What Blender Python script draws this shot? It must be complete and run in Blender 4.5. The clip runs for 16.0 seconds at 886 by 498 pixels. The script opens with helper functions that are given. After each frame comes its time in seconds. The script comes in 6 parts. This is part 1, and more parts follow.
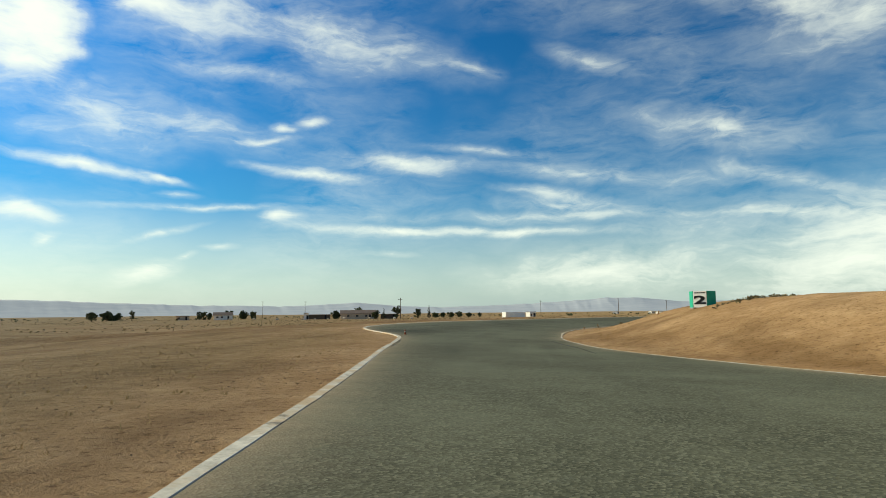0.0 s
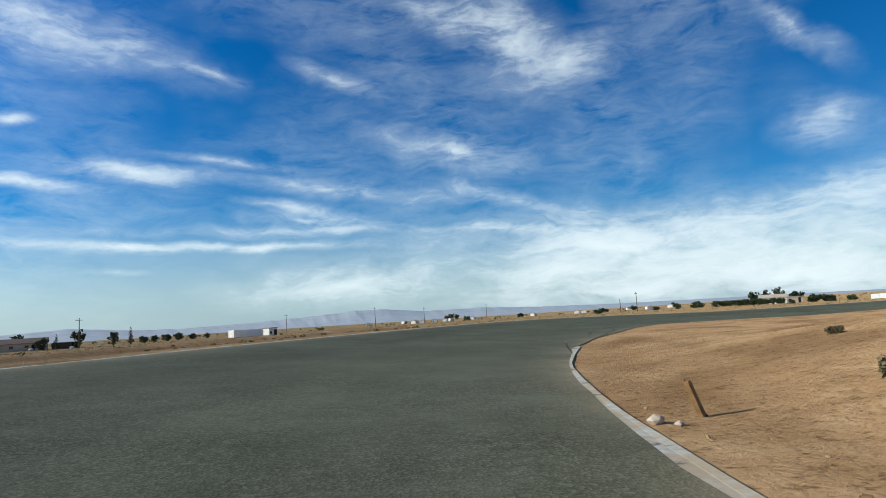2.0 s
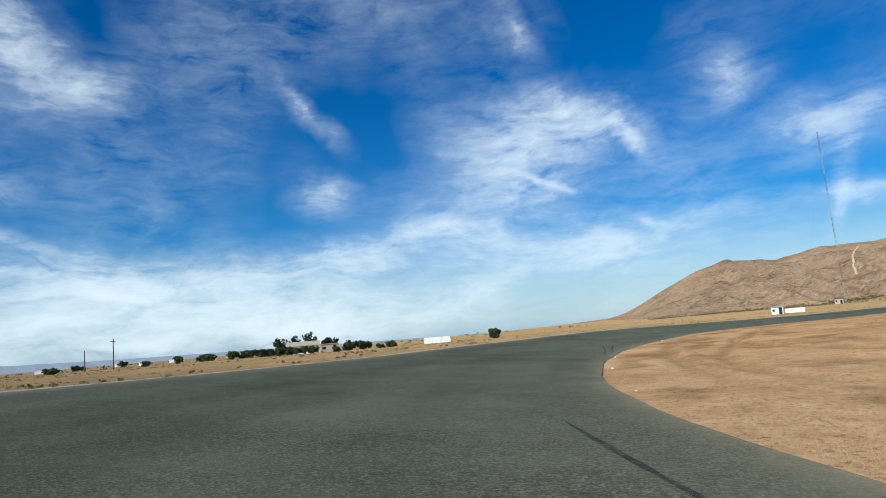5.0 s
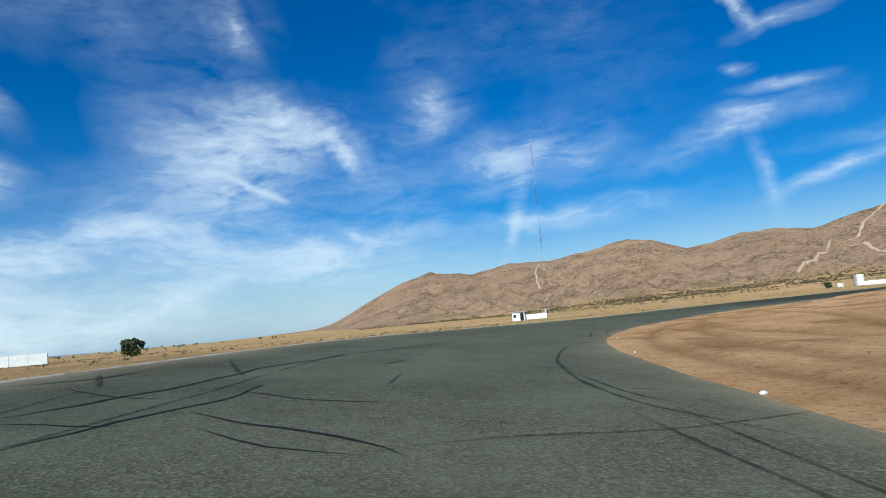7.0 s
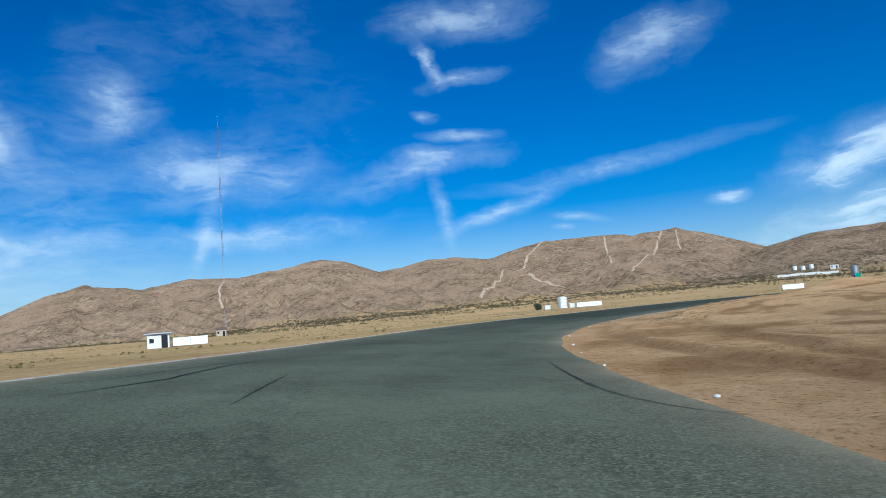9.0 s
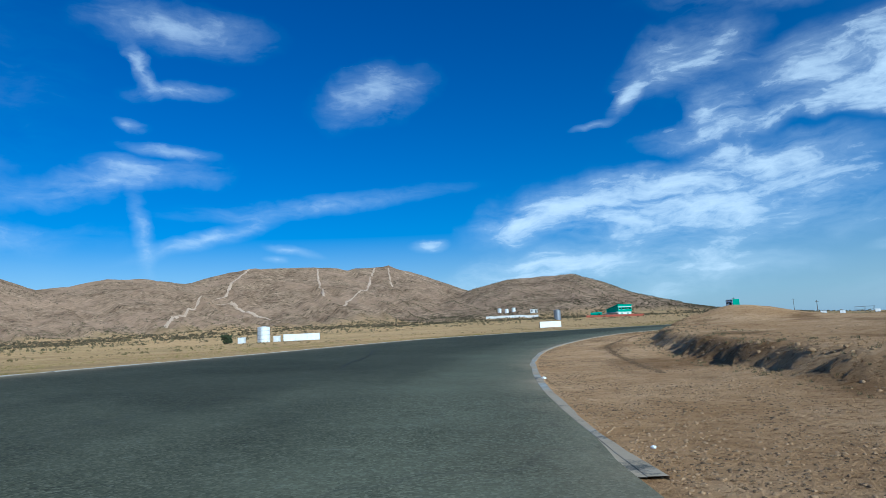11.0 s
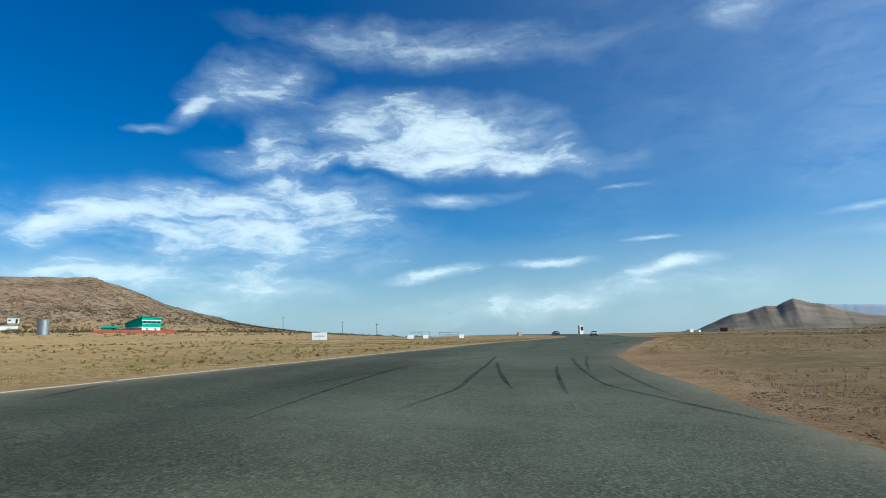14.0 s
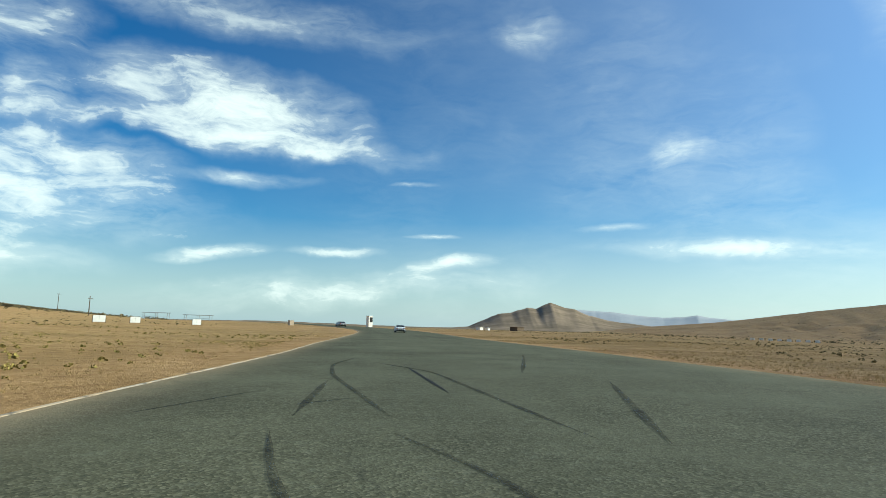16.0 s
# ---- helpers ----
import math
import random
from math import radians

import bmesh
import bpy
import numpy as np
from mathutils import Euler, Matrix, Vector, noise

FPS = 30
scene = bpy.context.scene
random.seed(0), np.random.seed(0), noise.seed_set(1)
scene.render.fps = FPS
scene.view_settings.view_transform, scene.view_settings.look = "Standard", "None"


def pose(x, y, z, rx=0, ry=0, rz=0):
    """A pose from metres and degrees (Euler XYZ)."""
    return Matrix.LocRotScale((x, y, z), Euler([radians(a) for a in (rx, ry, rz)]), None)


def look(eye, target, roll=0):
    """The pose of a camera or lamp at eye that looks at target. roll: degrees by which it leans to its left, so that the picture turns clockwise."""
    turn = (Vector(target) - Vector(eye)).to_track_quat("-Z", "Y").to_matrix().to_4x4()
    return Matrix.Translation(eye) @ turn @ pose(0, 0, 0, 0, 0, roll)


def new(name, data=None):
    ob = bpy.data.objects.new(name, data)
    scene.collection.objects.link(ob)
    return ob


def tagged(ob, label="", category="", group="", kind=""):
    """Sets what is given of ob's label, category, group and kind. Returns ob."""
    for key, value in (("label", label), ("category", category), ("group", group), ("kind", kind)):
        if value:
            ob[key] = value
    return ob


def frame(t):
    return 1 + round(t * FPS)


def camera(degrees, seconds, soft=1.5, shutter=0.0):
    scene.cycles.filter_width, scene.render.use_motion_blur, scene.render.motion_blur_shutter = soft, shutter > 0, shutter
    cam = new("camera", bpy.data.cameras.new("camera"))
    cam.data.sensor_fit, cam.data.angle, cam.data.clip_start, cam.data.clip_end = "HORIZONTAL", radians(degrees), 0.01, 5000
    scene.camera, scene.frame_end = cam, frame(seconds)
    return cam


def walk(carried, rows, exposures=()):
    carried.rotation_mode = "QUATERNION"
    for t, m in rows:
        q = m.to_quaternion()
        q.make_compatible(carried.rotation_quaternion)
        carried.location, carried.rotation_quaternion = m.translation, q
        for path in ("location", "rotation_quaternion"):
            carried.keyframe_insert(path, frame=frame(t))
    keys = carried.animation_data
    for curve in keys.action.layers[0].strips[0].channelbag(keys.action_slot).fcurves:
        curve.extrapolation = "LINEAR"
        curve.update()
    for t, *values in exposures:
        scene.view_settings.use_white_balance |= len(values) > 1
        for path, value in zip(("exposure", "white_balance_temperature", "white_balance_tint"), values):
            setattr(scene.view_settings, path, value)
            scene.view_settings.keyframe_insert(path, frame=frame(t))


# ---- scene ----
# Camera and its way round the bend.
cam = camera(70.5, 16.0, soft=0.55)
ROWS = [
    (0, pose(0.00, 0.00, 0.00, 95.79, 0.60, 0.33)),
    (0.5, pose(0.26, 14.21, -0.10, 96.07, 0.89, -4.36)),
    (1, pose(1.76, 28.34, -0.20, 95.48, 3.36, -9.37)),
    (1.5, pose(4.79, 42.23, -0.30, 95.50, 2.44, -17.18)),
    (2, pose(9.37, 55.68, -0.40, 96.32, 3.56, -22.28)),
    (2.5, pose(15.53, 68.45, -0.48, 96.97, 2.84, -30.74)),
    (3, pose(23.36, 80.19, -0.55, 96.77, 2.94, -38.61)),
    (3.5, pose(32.66, 90.71, -0.63, 96.94, 3.51, -46.16)),
    (4, pose(43.11, 100.01, -0.71, 96.89, 4.05, -51.94)),
    (4.2, pose(47.56, 103.38, -0.82, 97.27, 4.01, -54.52)),
    (6.3, pose(101.04, 125.41, -1.82, 96.80, 5.67, -81.75)),
    (6.5, pose(106.54, 126.12, -1.83, 96.65, 5.41, -84.44)),
    (7, pose(120.38, 126.76, -1.84, 96.78, 4.98, -91.23)),
    (7.5, pose(134.21, 125.71, -1.85, 96.63, 5.43, -98.62)),
    (8, pose(147.81, 123.01, -1.87, 96.54, 5.66, -105.51)),
    (8.5, pose(161.00, 118.70, -1.98, 96.62, 4.75, -112.83)),
    (9, pose(173.60, 112.87, -2.09, 96.50, 4.60, -119.05)),
    (9.2, pose(178.45, 110.16, -2.14, 96.73, 4.00, -121.41)),
    (11.3, pose(220.04, 69.86, -2.12, 97.90, 2.97, -149.26)),
    (11.5, pose(222.90, 65.08, -2.09, 97.82, 2.95, -151.81)),
    (12, pose(229.02, 52.57, -2.01, 97.56, 2.73, -159.14)),
    (12.5, pose(233.56, 39.40, -1.82, 97.60, 2.04, -166.50)),
    (13, pose(236.46, 25.75, -1.63, 98.44, 1.61, -173.46)),
    (13.5, pose(237.79, 11.83, -1.45, 98.38, 2.33, -179.14)),
    (14, pose(237.62, -2.17, -1.26, 98.18, 1.39, -185.69)),
    (14.5, pose(236.02, -16.09, -1.09, 98.08, 1.62, -191.10)),
    (15, pose(233.10, -29.78, -0.92, 97.65, 0.01, -197.06)),
    (15.5, pose(228.99, -43.16, -0.74, 96.98, -0.64, -201.76)),
    (16, pose(223.90, -56.20, -0.57, 97.23, -1.53, -205.54)),
]
EXPO = [(0, 0.3, 7900, -6), (0.5, 0.28, 7800, -4), (1.0, 0.2, 7200, -1), (1.5, 0.17, 6600, 0), (2.0, 0.14, 6300, 0), (4.2, 0.12, 6000, 1), (7.0, 0.0, 5750, -1), (9.0, -0.06, 5200, -3), (12.0, -0.12, 4950, -5), (13.5, 0.05, 5500, -5), (14.5, 0.22, 5850, -8), (15.5, 0.33, 6300, -9), (16.0, 0.4, 6700, -10)]
walk(cam, ROWS, EXPO)

# World, sun and exposure.
SUN_AZ, SUN_EL = radians(-70.0), radians(27.0)
SKY_STRENGTH, SKY_SAT, SKY_VAL = 0.1, 2.0, 0.94
CLOUD_COLOUR = (8.5, 9.0, 9.6, 1)
VEIL, HAZE, AUREOLE = 1.0, 0.62, 1.1
HAZE_COLOUR = (2.9, 4.5, 6.3, 1)


# High cloud: heading from the south-east, height, half length, half breadth, slant (degrees) and density of each streak.
CLOUDS = []
CLOUDS += [(-137.9, 21.9, 3.7, 3.2, 0, 2.2), (-135.4, 20.2, 2.4, 0.9, 8, 0.9), (-138.3, 19, 1.7, 0.6, 0, 0.6), (-129.4, 25, 3.7, 0.6, 2, 0.9), (-121.4, 20.7, 7.4, 0.7, -4, 0.4), (-112.9, 24, 14.3, 1.9, -9, 0.5), (-126.2, 24.5, 7.6, 1.9, -6, 0.35), (-132.4, 15.9, 10.9, 2.3, -6, 0.42)]
CLOUDS += [(-122.7, 15.4, 7.3, 1.5, -8, 0.3), (-118.1, 16.4, 1.4, 0.4, 0, 1), (-115.1, 17, 1.8, 0.4, 12, 0.9), (-120.3, 15, 3.5, 0.3, 10, 0.5), (-133.4, 12, 7.2, 0.5, -7, 1), (-127.6, 11.5, 1.9, 0.3, -14, 0.8), (-115.6, 12.5, 6.1, 0.5, -4, 0.8), (-107.3, 13.5, 6.4, 0.8, -5, 0.8)]
CLOUDS += [(-126.7, 10.2, 1.9, 0.3, 0, 0.5), (-137, 7.9, 2.6, 0.7, -8, 1), (-138.3, 8.5, 1.3, 0.6, 0, 0.7), (-135.7, 6, 1, 0.4, 25, 0.7), (-127.7, 6.9, 3.8, 0.3, 17, 0.5), (-122.9, 5.9, 1.7, 0.3, 0, 0.4), (-117.4, 8.6, 1.8, 0.6, 4, 0.9), (-125.1, 9.2, 12.5, 0.3, 2, 0.5)]
CLOUDS += [(-128.7, 3.6, 2.9, 0.8, 14, 0.9), (-125.8, 5, 1.1, 0.3, 18, 0.6), (-107.6, 7.5, 11.8, 0.5, -2, 0.7), (-97.2, 7.3, 13.4, 0.4, -2, 0.6), (-108.1, 5.4, 2.6, 0.3, -2, 0.4), (-99.2, 14.6, 6.7, 0.4, -4, 0.35), (-93.1, 10.5, 5.6, 0.6, -8, 0.5), (-94.1, 8.5, 16.3, 0.5, -1, 0.45)]
CLOUDS += [(-100.1, 21.9, 3.1, 0.5, -10, 0.35), (-89.8, 21.9, 4.7, 0.8, -22, 0.4), (-78.3, 14.9, 7.9, 1.2, -15, 0.5), (-90.5, 12.3, 13.2, 0.8, -7, 0.4), (-92.5, 9.5, 6.1, 0.7, -4, 0.5), (-71.9, 23.2, 8.2, 2.9, -20, 0.45), (-75.2, 10.7, 5.6, 0.8, -17, 0.4), (-74.1, 7.6, 5.4, 0.5, -6, 0.5)]
CLOUDS += [(-89.7, 3.6, 11.9, 1.4, 2, 0.7), (-69.1, 3, 13.8, 1.9, -2, 0.6), (-62.7, 6, 9.5, 1.8, -3, 0.5), (-51.5, 1.7, 6.4, 1.7, -8, 0.6), (-47.8, 12.6, 4.2, 1.7, -10, 0.3), (-76.9, 26.1, 8.2, 1.7, -18, 0.5), (-67.5, 22, 2.6, 1.4, 11, 0.4), (-49.1, 20.6, 4.8, 1.1, -39, 0.4)]
CLOUDS += [(-47.1, 13.7, 2.8, 1.4, -37, 0.4), (-29.7, 17.2, 9.2, 3.2, 3, 0.42), (-20.5, 17.8, 5.1, 1.1, -52, 0.45), (-32.5, 12.4, 11, 2.4, -3, 0.45), (-65.2, 6, 18.1, 2.4, -1, 0.65), (-49.7, 2.2, 13.4, 2.1, -2, 0.65), (-45.7, 7.9, 6.1, 1.3, -13, 0.55), (-35.7, 8.8, 9.4, 1.3, -8, 0.5)]
CLOUDS += [(-21.6, 6.7, 6.5, 1.9, 1, 0.5), (-34.4, 3.5, 3.8, 0.9, 7, 0.5), (-63, 1.4, 14.9, 1.8, -2, 0.4), (-29.1, 26.6, 3.4, 1.3, -50, 0.45), (-24.4, 19.4, 6.1, 1.5, -35, 0.42), (-28.5, 17.1, 8, 3.5, 10, 0.42), (-19.5, 15.5, 2.2, 0.8, -53, 0.6), (-27.5, 13.1, 4, 0.4, -24, 0.5)]
CLOUDS += [(-38.3, 9.3, 9.4, 1.3, 5, 0.45), (-10.5, 19.4, 3.4, 2.1, 14, 0.38), (-2.7, 14.2, 9, 2.4, 2, 0.5), (-4.5, 9, 4.7, 0.8, 76, 0.4), (-1.1, 8.7, 15, 1.1, 2, 0.38), (-18.8, 8.7, 3.1, 0.5, -20, 0.35), (-30.2, 6.3, 11, 2.4, 6, 0.45), (-49.9, 6.5, 12.6, 2.1, -6, 0.45)]
CLOUDS += [(14.5, 13.8, 9.2, 1.1, 10, 0.4), (-42.5, 2.4, 22.1, 1.5, -3, 0.4), (19.9, 26.4, 7.9, 1.4, -3, 0.36), (17, 22.8, 2.5, 0.9, -64, 0.54), (19.4, 21.4, 4.5, 0.7, 3, 0.43), (15.6, 18.6, 1.6, 0.5, -10, 0.43), (18.6, 16.7, 4.2, 0.5, -3, 0.36), (15.4, 15.2, 3.1, 0.8, 1, 0.4)]
CLOUDS += [(16.8, 9.6, 4.3, 0.8, 101, 0.32), (22.2, 9.4, 7.1, 0.7, 17, 0.45), (32, 12.4, 12.7, 0.8, 5, 0.36), (36.6, 21.8, 5.9, 1.8, 15, 0.4), (29, 8.3, 2.7, 0.4, -11, 0.43), (27.6, 7.5, 1.4, 0.3, -8, 0.36), (41.3, 8.5, 1.9, 0.5, 2, 0.5), (52.5, 10.4, 6.8, 1.7, 12, 0.55)]
CLOUDS += [(49.9, 5.4, 8.3, 1.3, 6, 0.75), (60.6, 19.7, 2.2, 0.8, 42, 0.7), (65.5, 22.2, 5.9, 1.9, 10, 0.5), (67.4, 17.6, 2.1, 1.7, -47, 0.5), (82.3, 18.4, 11.9, 2.5, -6, 1.15), (85.4, 15.9, 13.6, 0.9, -3, 0.8), (67.6, 16.1, 6.2, 1.1, 0, 0.6), (65.4, 9.9, 15.7, 2.7, -3, 0.85)]
CLOUDS += [(68.4, 12.9, 11, 1.2, 0, 0.7), (49.9, 9.8, 3.7, 0.6, 2, 0.5), (61.8, 5.3, 11.3, 1.1, -4, 0.6), (57.5, 17.8, 2.2, 0.3, 3, 0.4), (82, 26.1, 17.1, 1.4, -2, 0.45), (80.1, 5.5, 2.5, 0.5, 6, 0.6), (84.7, 12.5, 5.8, 0.5, 2, 0.4), (91.2, 6.5, 2.6, 0.4, 4, 0.5)]
CLOUDS += [(103.1, 5.9, 4, 0.6, 9, 0.9), (93.3, 3.2, 17.5, 1.1, 5, 0.5), (92.4, 6.6, 4.2, 0.4, 3, 0.6), (82.1, 5.8, 4.5, 0.5, 8, 0.6), (101.3, 8.2, 2.1, 0.2, -2, 0.7), (123.4, 15.3, 2.8, 1.4, -13, 0.22), (83.5, 12.5, 2.4, 0.6, -9, 0.5), (99.5, 13.1, 1.8, 0.2, 1, 0.4)]
CLOUDS += [(63.1, 3.1, 9.7, 1.1, 10, 0.4), (127.7, 7.2, 11.6, 0.8, -2, 0.7), (117.5, 9.3, 3.1, 0.3, 5, 0.4), (124.1, 15.7, 3.6, 1.1, 1, 0.3), (110.3, 25.9, 3, 1.2, -6, 0.35), (140.5, 17.4, 1.5, 0.8, -27, 0.3), (141.5, 23.8, 4.6, 2.9, -32, 0.35)]


def make_world():
    w = bpy.data.worlds.new("sky")
    scene.world = w
    w.use_nodes = True
    nt = w.node_tree
    nt.nodes.clear()
    link = nt.links.new

    def node(kind, **sets):
        n = nt.nodes.new(kind)
        for key, val in sets.items():
            n.inputs[key].default_value = val
        return n

    def calc(op, a, b=0.0, c=0.0, clamp=False):
        m = nt.nodes.new("ShaderNodeMath")
        m.operation, m.use_clamp = op, clamp
        for sock, val in zip(m.inputs, (a, b, c)):
            if isinstance(val, (int, float)):
                sock.default_value = val
            else:
                link(val, sock)
        return m.outputs[0]

    out, bg, sky = (nt.nodes.new(k) for k in ("ShaderNodeOutputWorld", "ShaderNodeBackground", "ShaderNodeTexSky"))
    sky.sky_type = "NISHITA"
    sky.sun_disc = False
    sky.sun_elevation, sky.sun_rotation, sky.altitude = SUN_EL, SUN_AZ, 700
    sky.air_density, sky.dust_density, sky.ozone_density = 1.0, 0.6, 3.0
    tint = nt.nodes.new("ShaderNodeHueSaturation")
    tint.inputs["Saturation"].default_value, tint.inputs["Value"].default_value = SKY_SAT, SKY_VAL
    tint.inputs["Hue"].default_value = 0.511
    link(sky.outputs[0], tint.inputs["Color"])
    # heading and height of the sky's points, in degrees
    co = nt.nodes.new("ShaderNodeTexCoord").outputs["Generated"]
    turn = nt.nodes.new("ShaderNodeVectorRotate")
    turn.rotation_type = "Z_AXIS"
    turn.inputs["Angle"].default_value = radians(103)
    link(co, turn.inputs["Vector"])
    xyz = nt.nodes.new("ShaderNodeSeparateXYZ")
    link(turn.outputs[0], xyz.inputs[0])
    az = calc("MULTIPLY", calc("ARCTAN2", xyz.outputs[0], xyz.outputs[1]), 57.2958)
    el = calc("MULTIPLY", calc("ARCSINE", xyz.outputs[2]), 57.2958)
    flat = nt.nodes.new("ShaderNodeCombineXYZ")
    # the sky's blue is deep high up and pale near the ground
    link(calc("MULTIPLY_ADD", calc("MULTIPLY", el, 0.08, clamp=True), SKY_SAT - 0.7, 0.7), tint.inputs["Saturation"])
    link(az, flat.inputs[0])
    link(el, flat.inputs[1])
    # ragged edges: the streaks are drawn in a bent plane
    soft = node("ShaderNodeTexNoise", Scale=0.18, Detail=6.0, Roughness=0.5)
    link(flat.outputs[0], soft.inputs["Vector"])
    bend = nt.nodes.new("ShaderNodeVectorMath")
    bend.operation = "MULTIPLY_ADD"
    link(soft.outputs["Color"], bend.inputs[0])
    bend.inputs[1].default_value = (8.0, 3.8, 0.0)
    lift = nt.nodes.new("ShaderNodeVectorMath")
    lift.operation = "SUBTRACT"
    link(flat.outputs[0], lift.inputs[0])
    lift.inputs[1].default_value = (4.0, 1.9, 0.0)
    link(lift.outputs[0], bend.inputs[2])
    drift = nt.nodes.new("ShaderNodeMix")
    drift.data_type = "VECTOR"
    drift.inputs[0].default_value = 0.45
    link(flat.outputs[0], drift.inputs[4])
    link(bend.outputs[0], drift.inputs[5])
    total, heap = 0.0, 0.0
    for a, e, half, broad, slant, dense in CLOUDS:
        mp = nt.nodes.new("ShaderNodeMapping")
        mp.vector_type = "TEXTURE"
        mp.inputs["Location"].default_value = (a, e, 0)
        mp.inputs["Rotation"].default_value = (0, 0, radians(slant))
        mp.inputs["Scale"].default_value = (half * 1.3, broad * (1.5 if broad < 0.9 else 1.8), 1)
        link(drift.outputs[1] if broad < 0.9 else bend.outputs[0], mp.inputs["Vector"])
        g = nt.nodes.new("ShaderNodeTexGradient")
        g.gradient_type = "SPHERICAL"
        link(mp.outputs[0], g.inputs["Vector"])
        if a > 40 and dense >= 0.5:
            heap = calc("MULTIPLY_ADD", calc("POWER", g.outputs["Fac"], 1.5), dense * 1.25, heap)
        else:
            total = calc("MULTIPLY_ADD", calc("POWER", g.outputs["Fac"], 1.5), dense, total)
    # fibres within the streaks, drawn out along the wind, which veers from north to south
    fibres = []
    for slant, seed in ((-5, 0.0), (27, 40.0)):
        wind = nt.nodes.new("ShaderNodeMapping")
        wind.inputs["Location"].default_value = (seed, seed, seed)
        wind.inputs["Rotation"].default_value = (0, 0, radians(-slant))
        wind.inputs["Scale"].default_value = (0.15, 0.46, 1)
        link(drift.outputs[1], wind.inputs["Vector"])
        fib = node("ShaderNodeTexNoise", Scale=1.0, Detail=8.0, Roughness=0.6, Distortion=0.5)
        link(wind.outputs[0], fib.inputs["Vector"])
        hair = node("ShaderNodeTexNoise", Scale=3.1, Detail=6.0, Roughness=0.6, Distortion=0.9)
        link(wind.outputs[0], hair.inputs["Vector"])
        fibres.append(calc("MULTIPLY_ADD", hair.outputs["Fac"], 0.28, calc("MULTIPLY", fib.outputs["Fac"], 0.74)))
    veer = calc("MULTIPLY_ADD", az, 0.04, 2.0, clamp=True)
    fibre = calc("ADD", fibres[0], calc("MULTIPLY", veer, calc("SUBTRACT", fibres[1], fibres[0])))
    broad_noise = node("ShaderNodeTexNoise", Scale=0.055, Detail=3.0, Roughness=0.5)
    link(flat.outputs[0], broad_noise.inputs["Vector"])
    sheet = calc("MULTIPLY", calc("SUBTRACT", broad_noise.outputs["Fac"], 0.40, clamp=True), 2.6, clamp=True)
    veil = calc("MULTIPLY", calc("MULTIPLY", calc("SUBTRACT", fibre, 0.36, clamp=True), VEIL), calc("MULTIPLY", sheet, calc("ADD", calc("MULTIPLY_ADD", az, -0.03, 0.55, clamp=True), calc("MULTIPLY_ADD", az, 0.02, -1.7, clamp=True))))
    # thin cloud is worn away to threads, thick cloud only at its edges
    thread = calc("MULTIPLY_ADD", fibre, -3.6, 2.37, clamp=True)
    wisp = calc("SUBTRACT", calc("MULTIPLY", total, 1.35), calc("MULTIPLY", thread, 0.62))
    full = calc("SUBTRACT", 1.0, calc("POWER", 2.718, calc("MULTIPLY", heap, -1.5)))
    pile = calc("SUBTRACT", calc("MULTIPLY", full, 1.1), calc("MULTIPLY", thread, 0.95))
    smoke = calc("MAXIMUM", calc("MULTIPLY_ADD", fibre, 4.4, -1.30), 0.0)
    mask = calc("MULTIPLY_ADD", calc("MAXIMUM", wisp, 0.0), 0.42, calc("MULTIPLY", calc("MULTIPLY", total, smoke), 0.72))
    pile = calc("MULTIPLY_ADD", calc("MAXIMUM", pile, 0.0), 0.95, calc("MULTIPLY", calc("MULTIPLY", heap, smoke), 0.62))
    # the air is bright round the sun
    toward = nt.nodes.new("ShaderNodeVectorMath")
    toward.operation = "DOT_PRODUCT"
    link(co, toward.inputs[0])
    toward.inputs[1].default_value = (math.sin(SUN_AZ) * math.cos(SUN_EL), math.cos(SUN_AZ) * math.cos(SUN_EL), math.sin(SUN_EL))
    aureole = calc("MULTIPLY", calc("POWER", calc("MAXIMUM", toward.outputs["Value"], 0.0), 3.0), calc("MULTIPLY", calc("MULTIPLY", el, 0.035, clamp=True), AUREOLE))
    thin = calc("MULTIPLY_ADD", calc("MULTIPLY_ADD", az, 0.025, -2.45, clamp=True), 0.12, calc("MULTIPLY", calc("MULTIPLY_ADD", az, 0.03, -2.0, clamp=True), 0.04))
    mask = calc("ADD", calc("ADD", calc("MAXIMUM", mask, 0.0), pile), calc("ADD", veil, thin))
    haze = calc("MULTIPLY", calc("POWER", 2.718, calc("MULTIPLY", calc("ABSOLUTE", el), -0.135)), HAZE)
    air = nt.nodes.new("ShaderNodeMix")
    air.data_type = "RGBA"
    link(haze, air.inputs[0])
    link(tint.outputs[0], air.inputs[6])
    air.inputs[7].default_value = HAZE_COLOUR
    lit = nt.nodes.new("ShaderNodeVectorMath")
    lit.operation = "SCALE"
    link(air.outputs[2], lit.inputs[0])
    link(calc("ADD", aureole, 1.0), lit.inputs["Scale"])
    mask = calc("SUBTRACT", 1.0, calc("POWER", 2.718, calc("MULTIPLY", mask, -1.35)), clamp=True)
    both = nt.nodes.new("ShaderNodeMix")
    both.data_type = "RGBA"
    link(mask, both.inputs[0])
    link(lit.outputs[0], both.inputs[6])
    both.inputs[7].default_value = CLOUD_COLOUR
    link(both.outputs[2], bg.inputs["Color"])
    bg.inputs["Strength"].default_value = SKY_STRENGTH
    link(bg.outputs[0], out.inputs["Surface"])


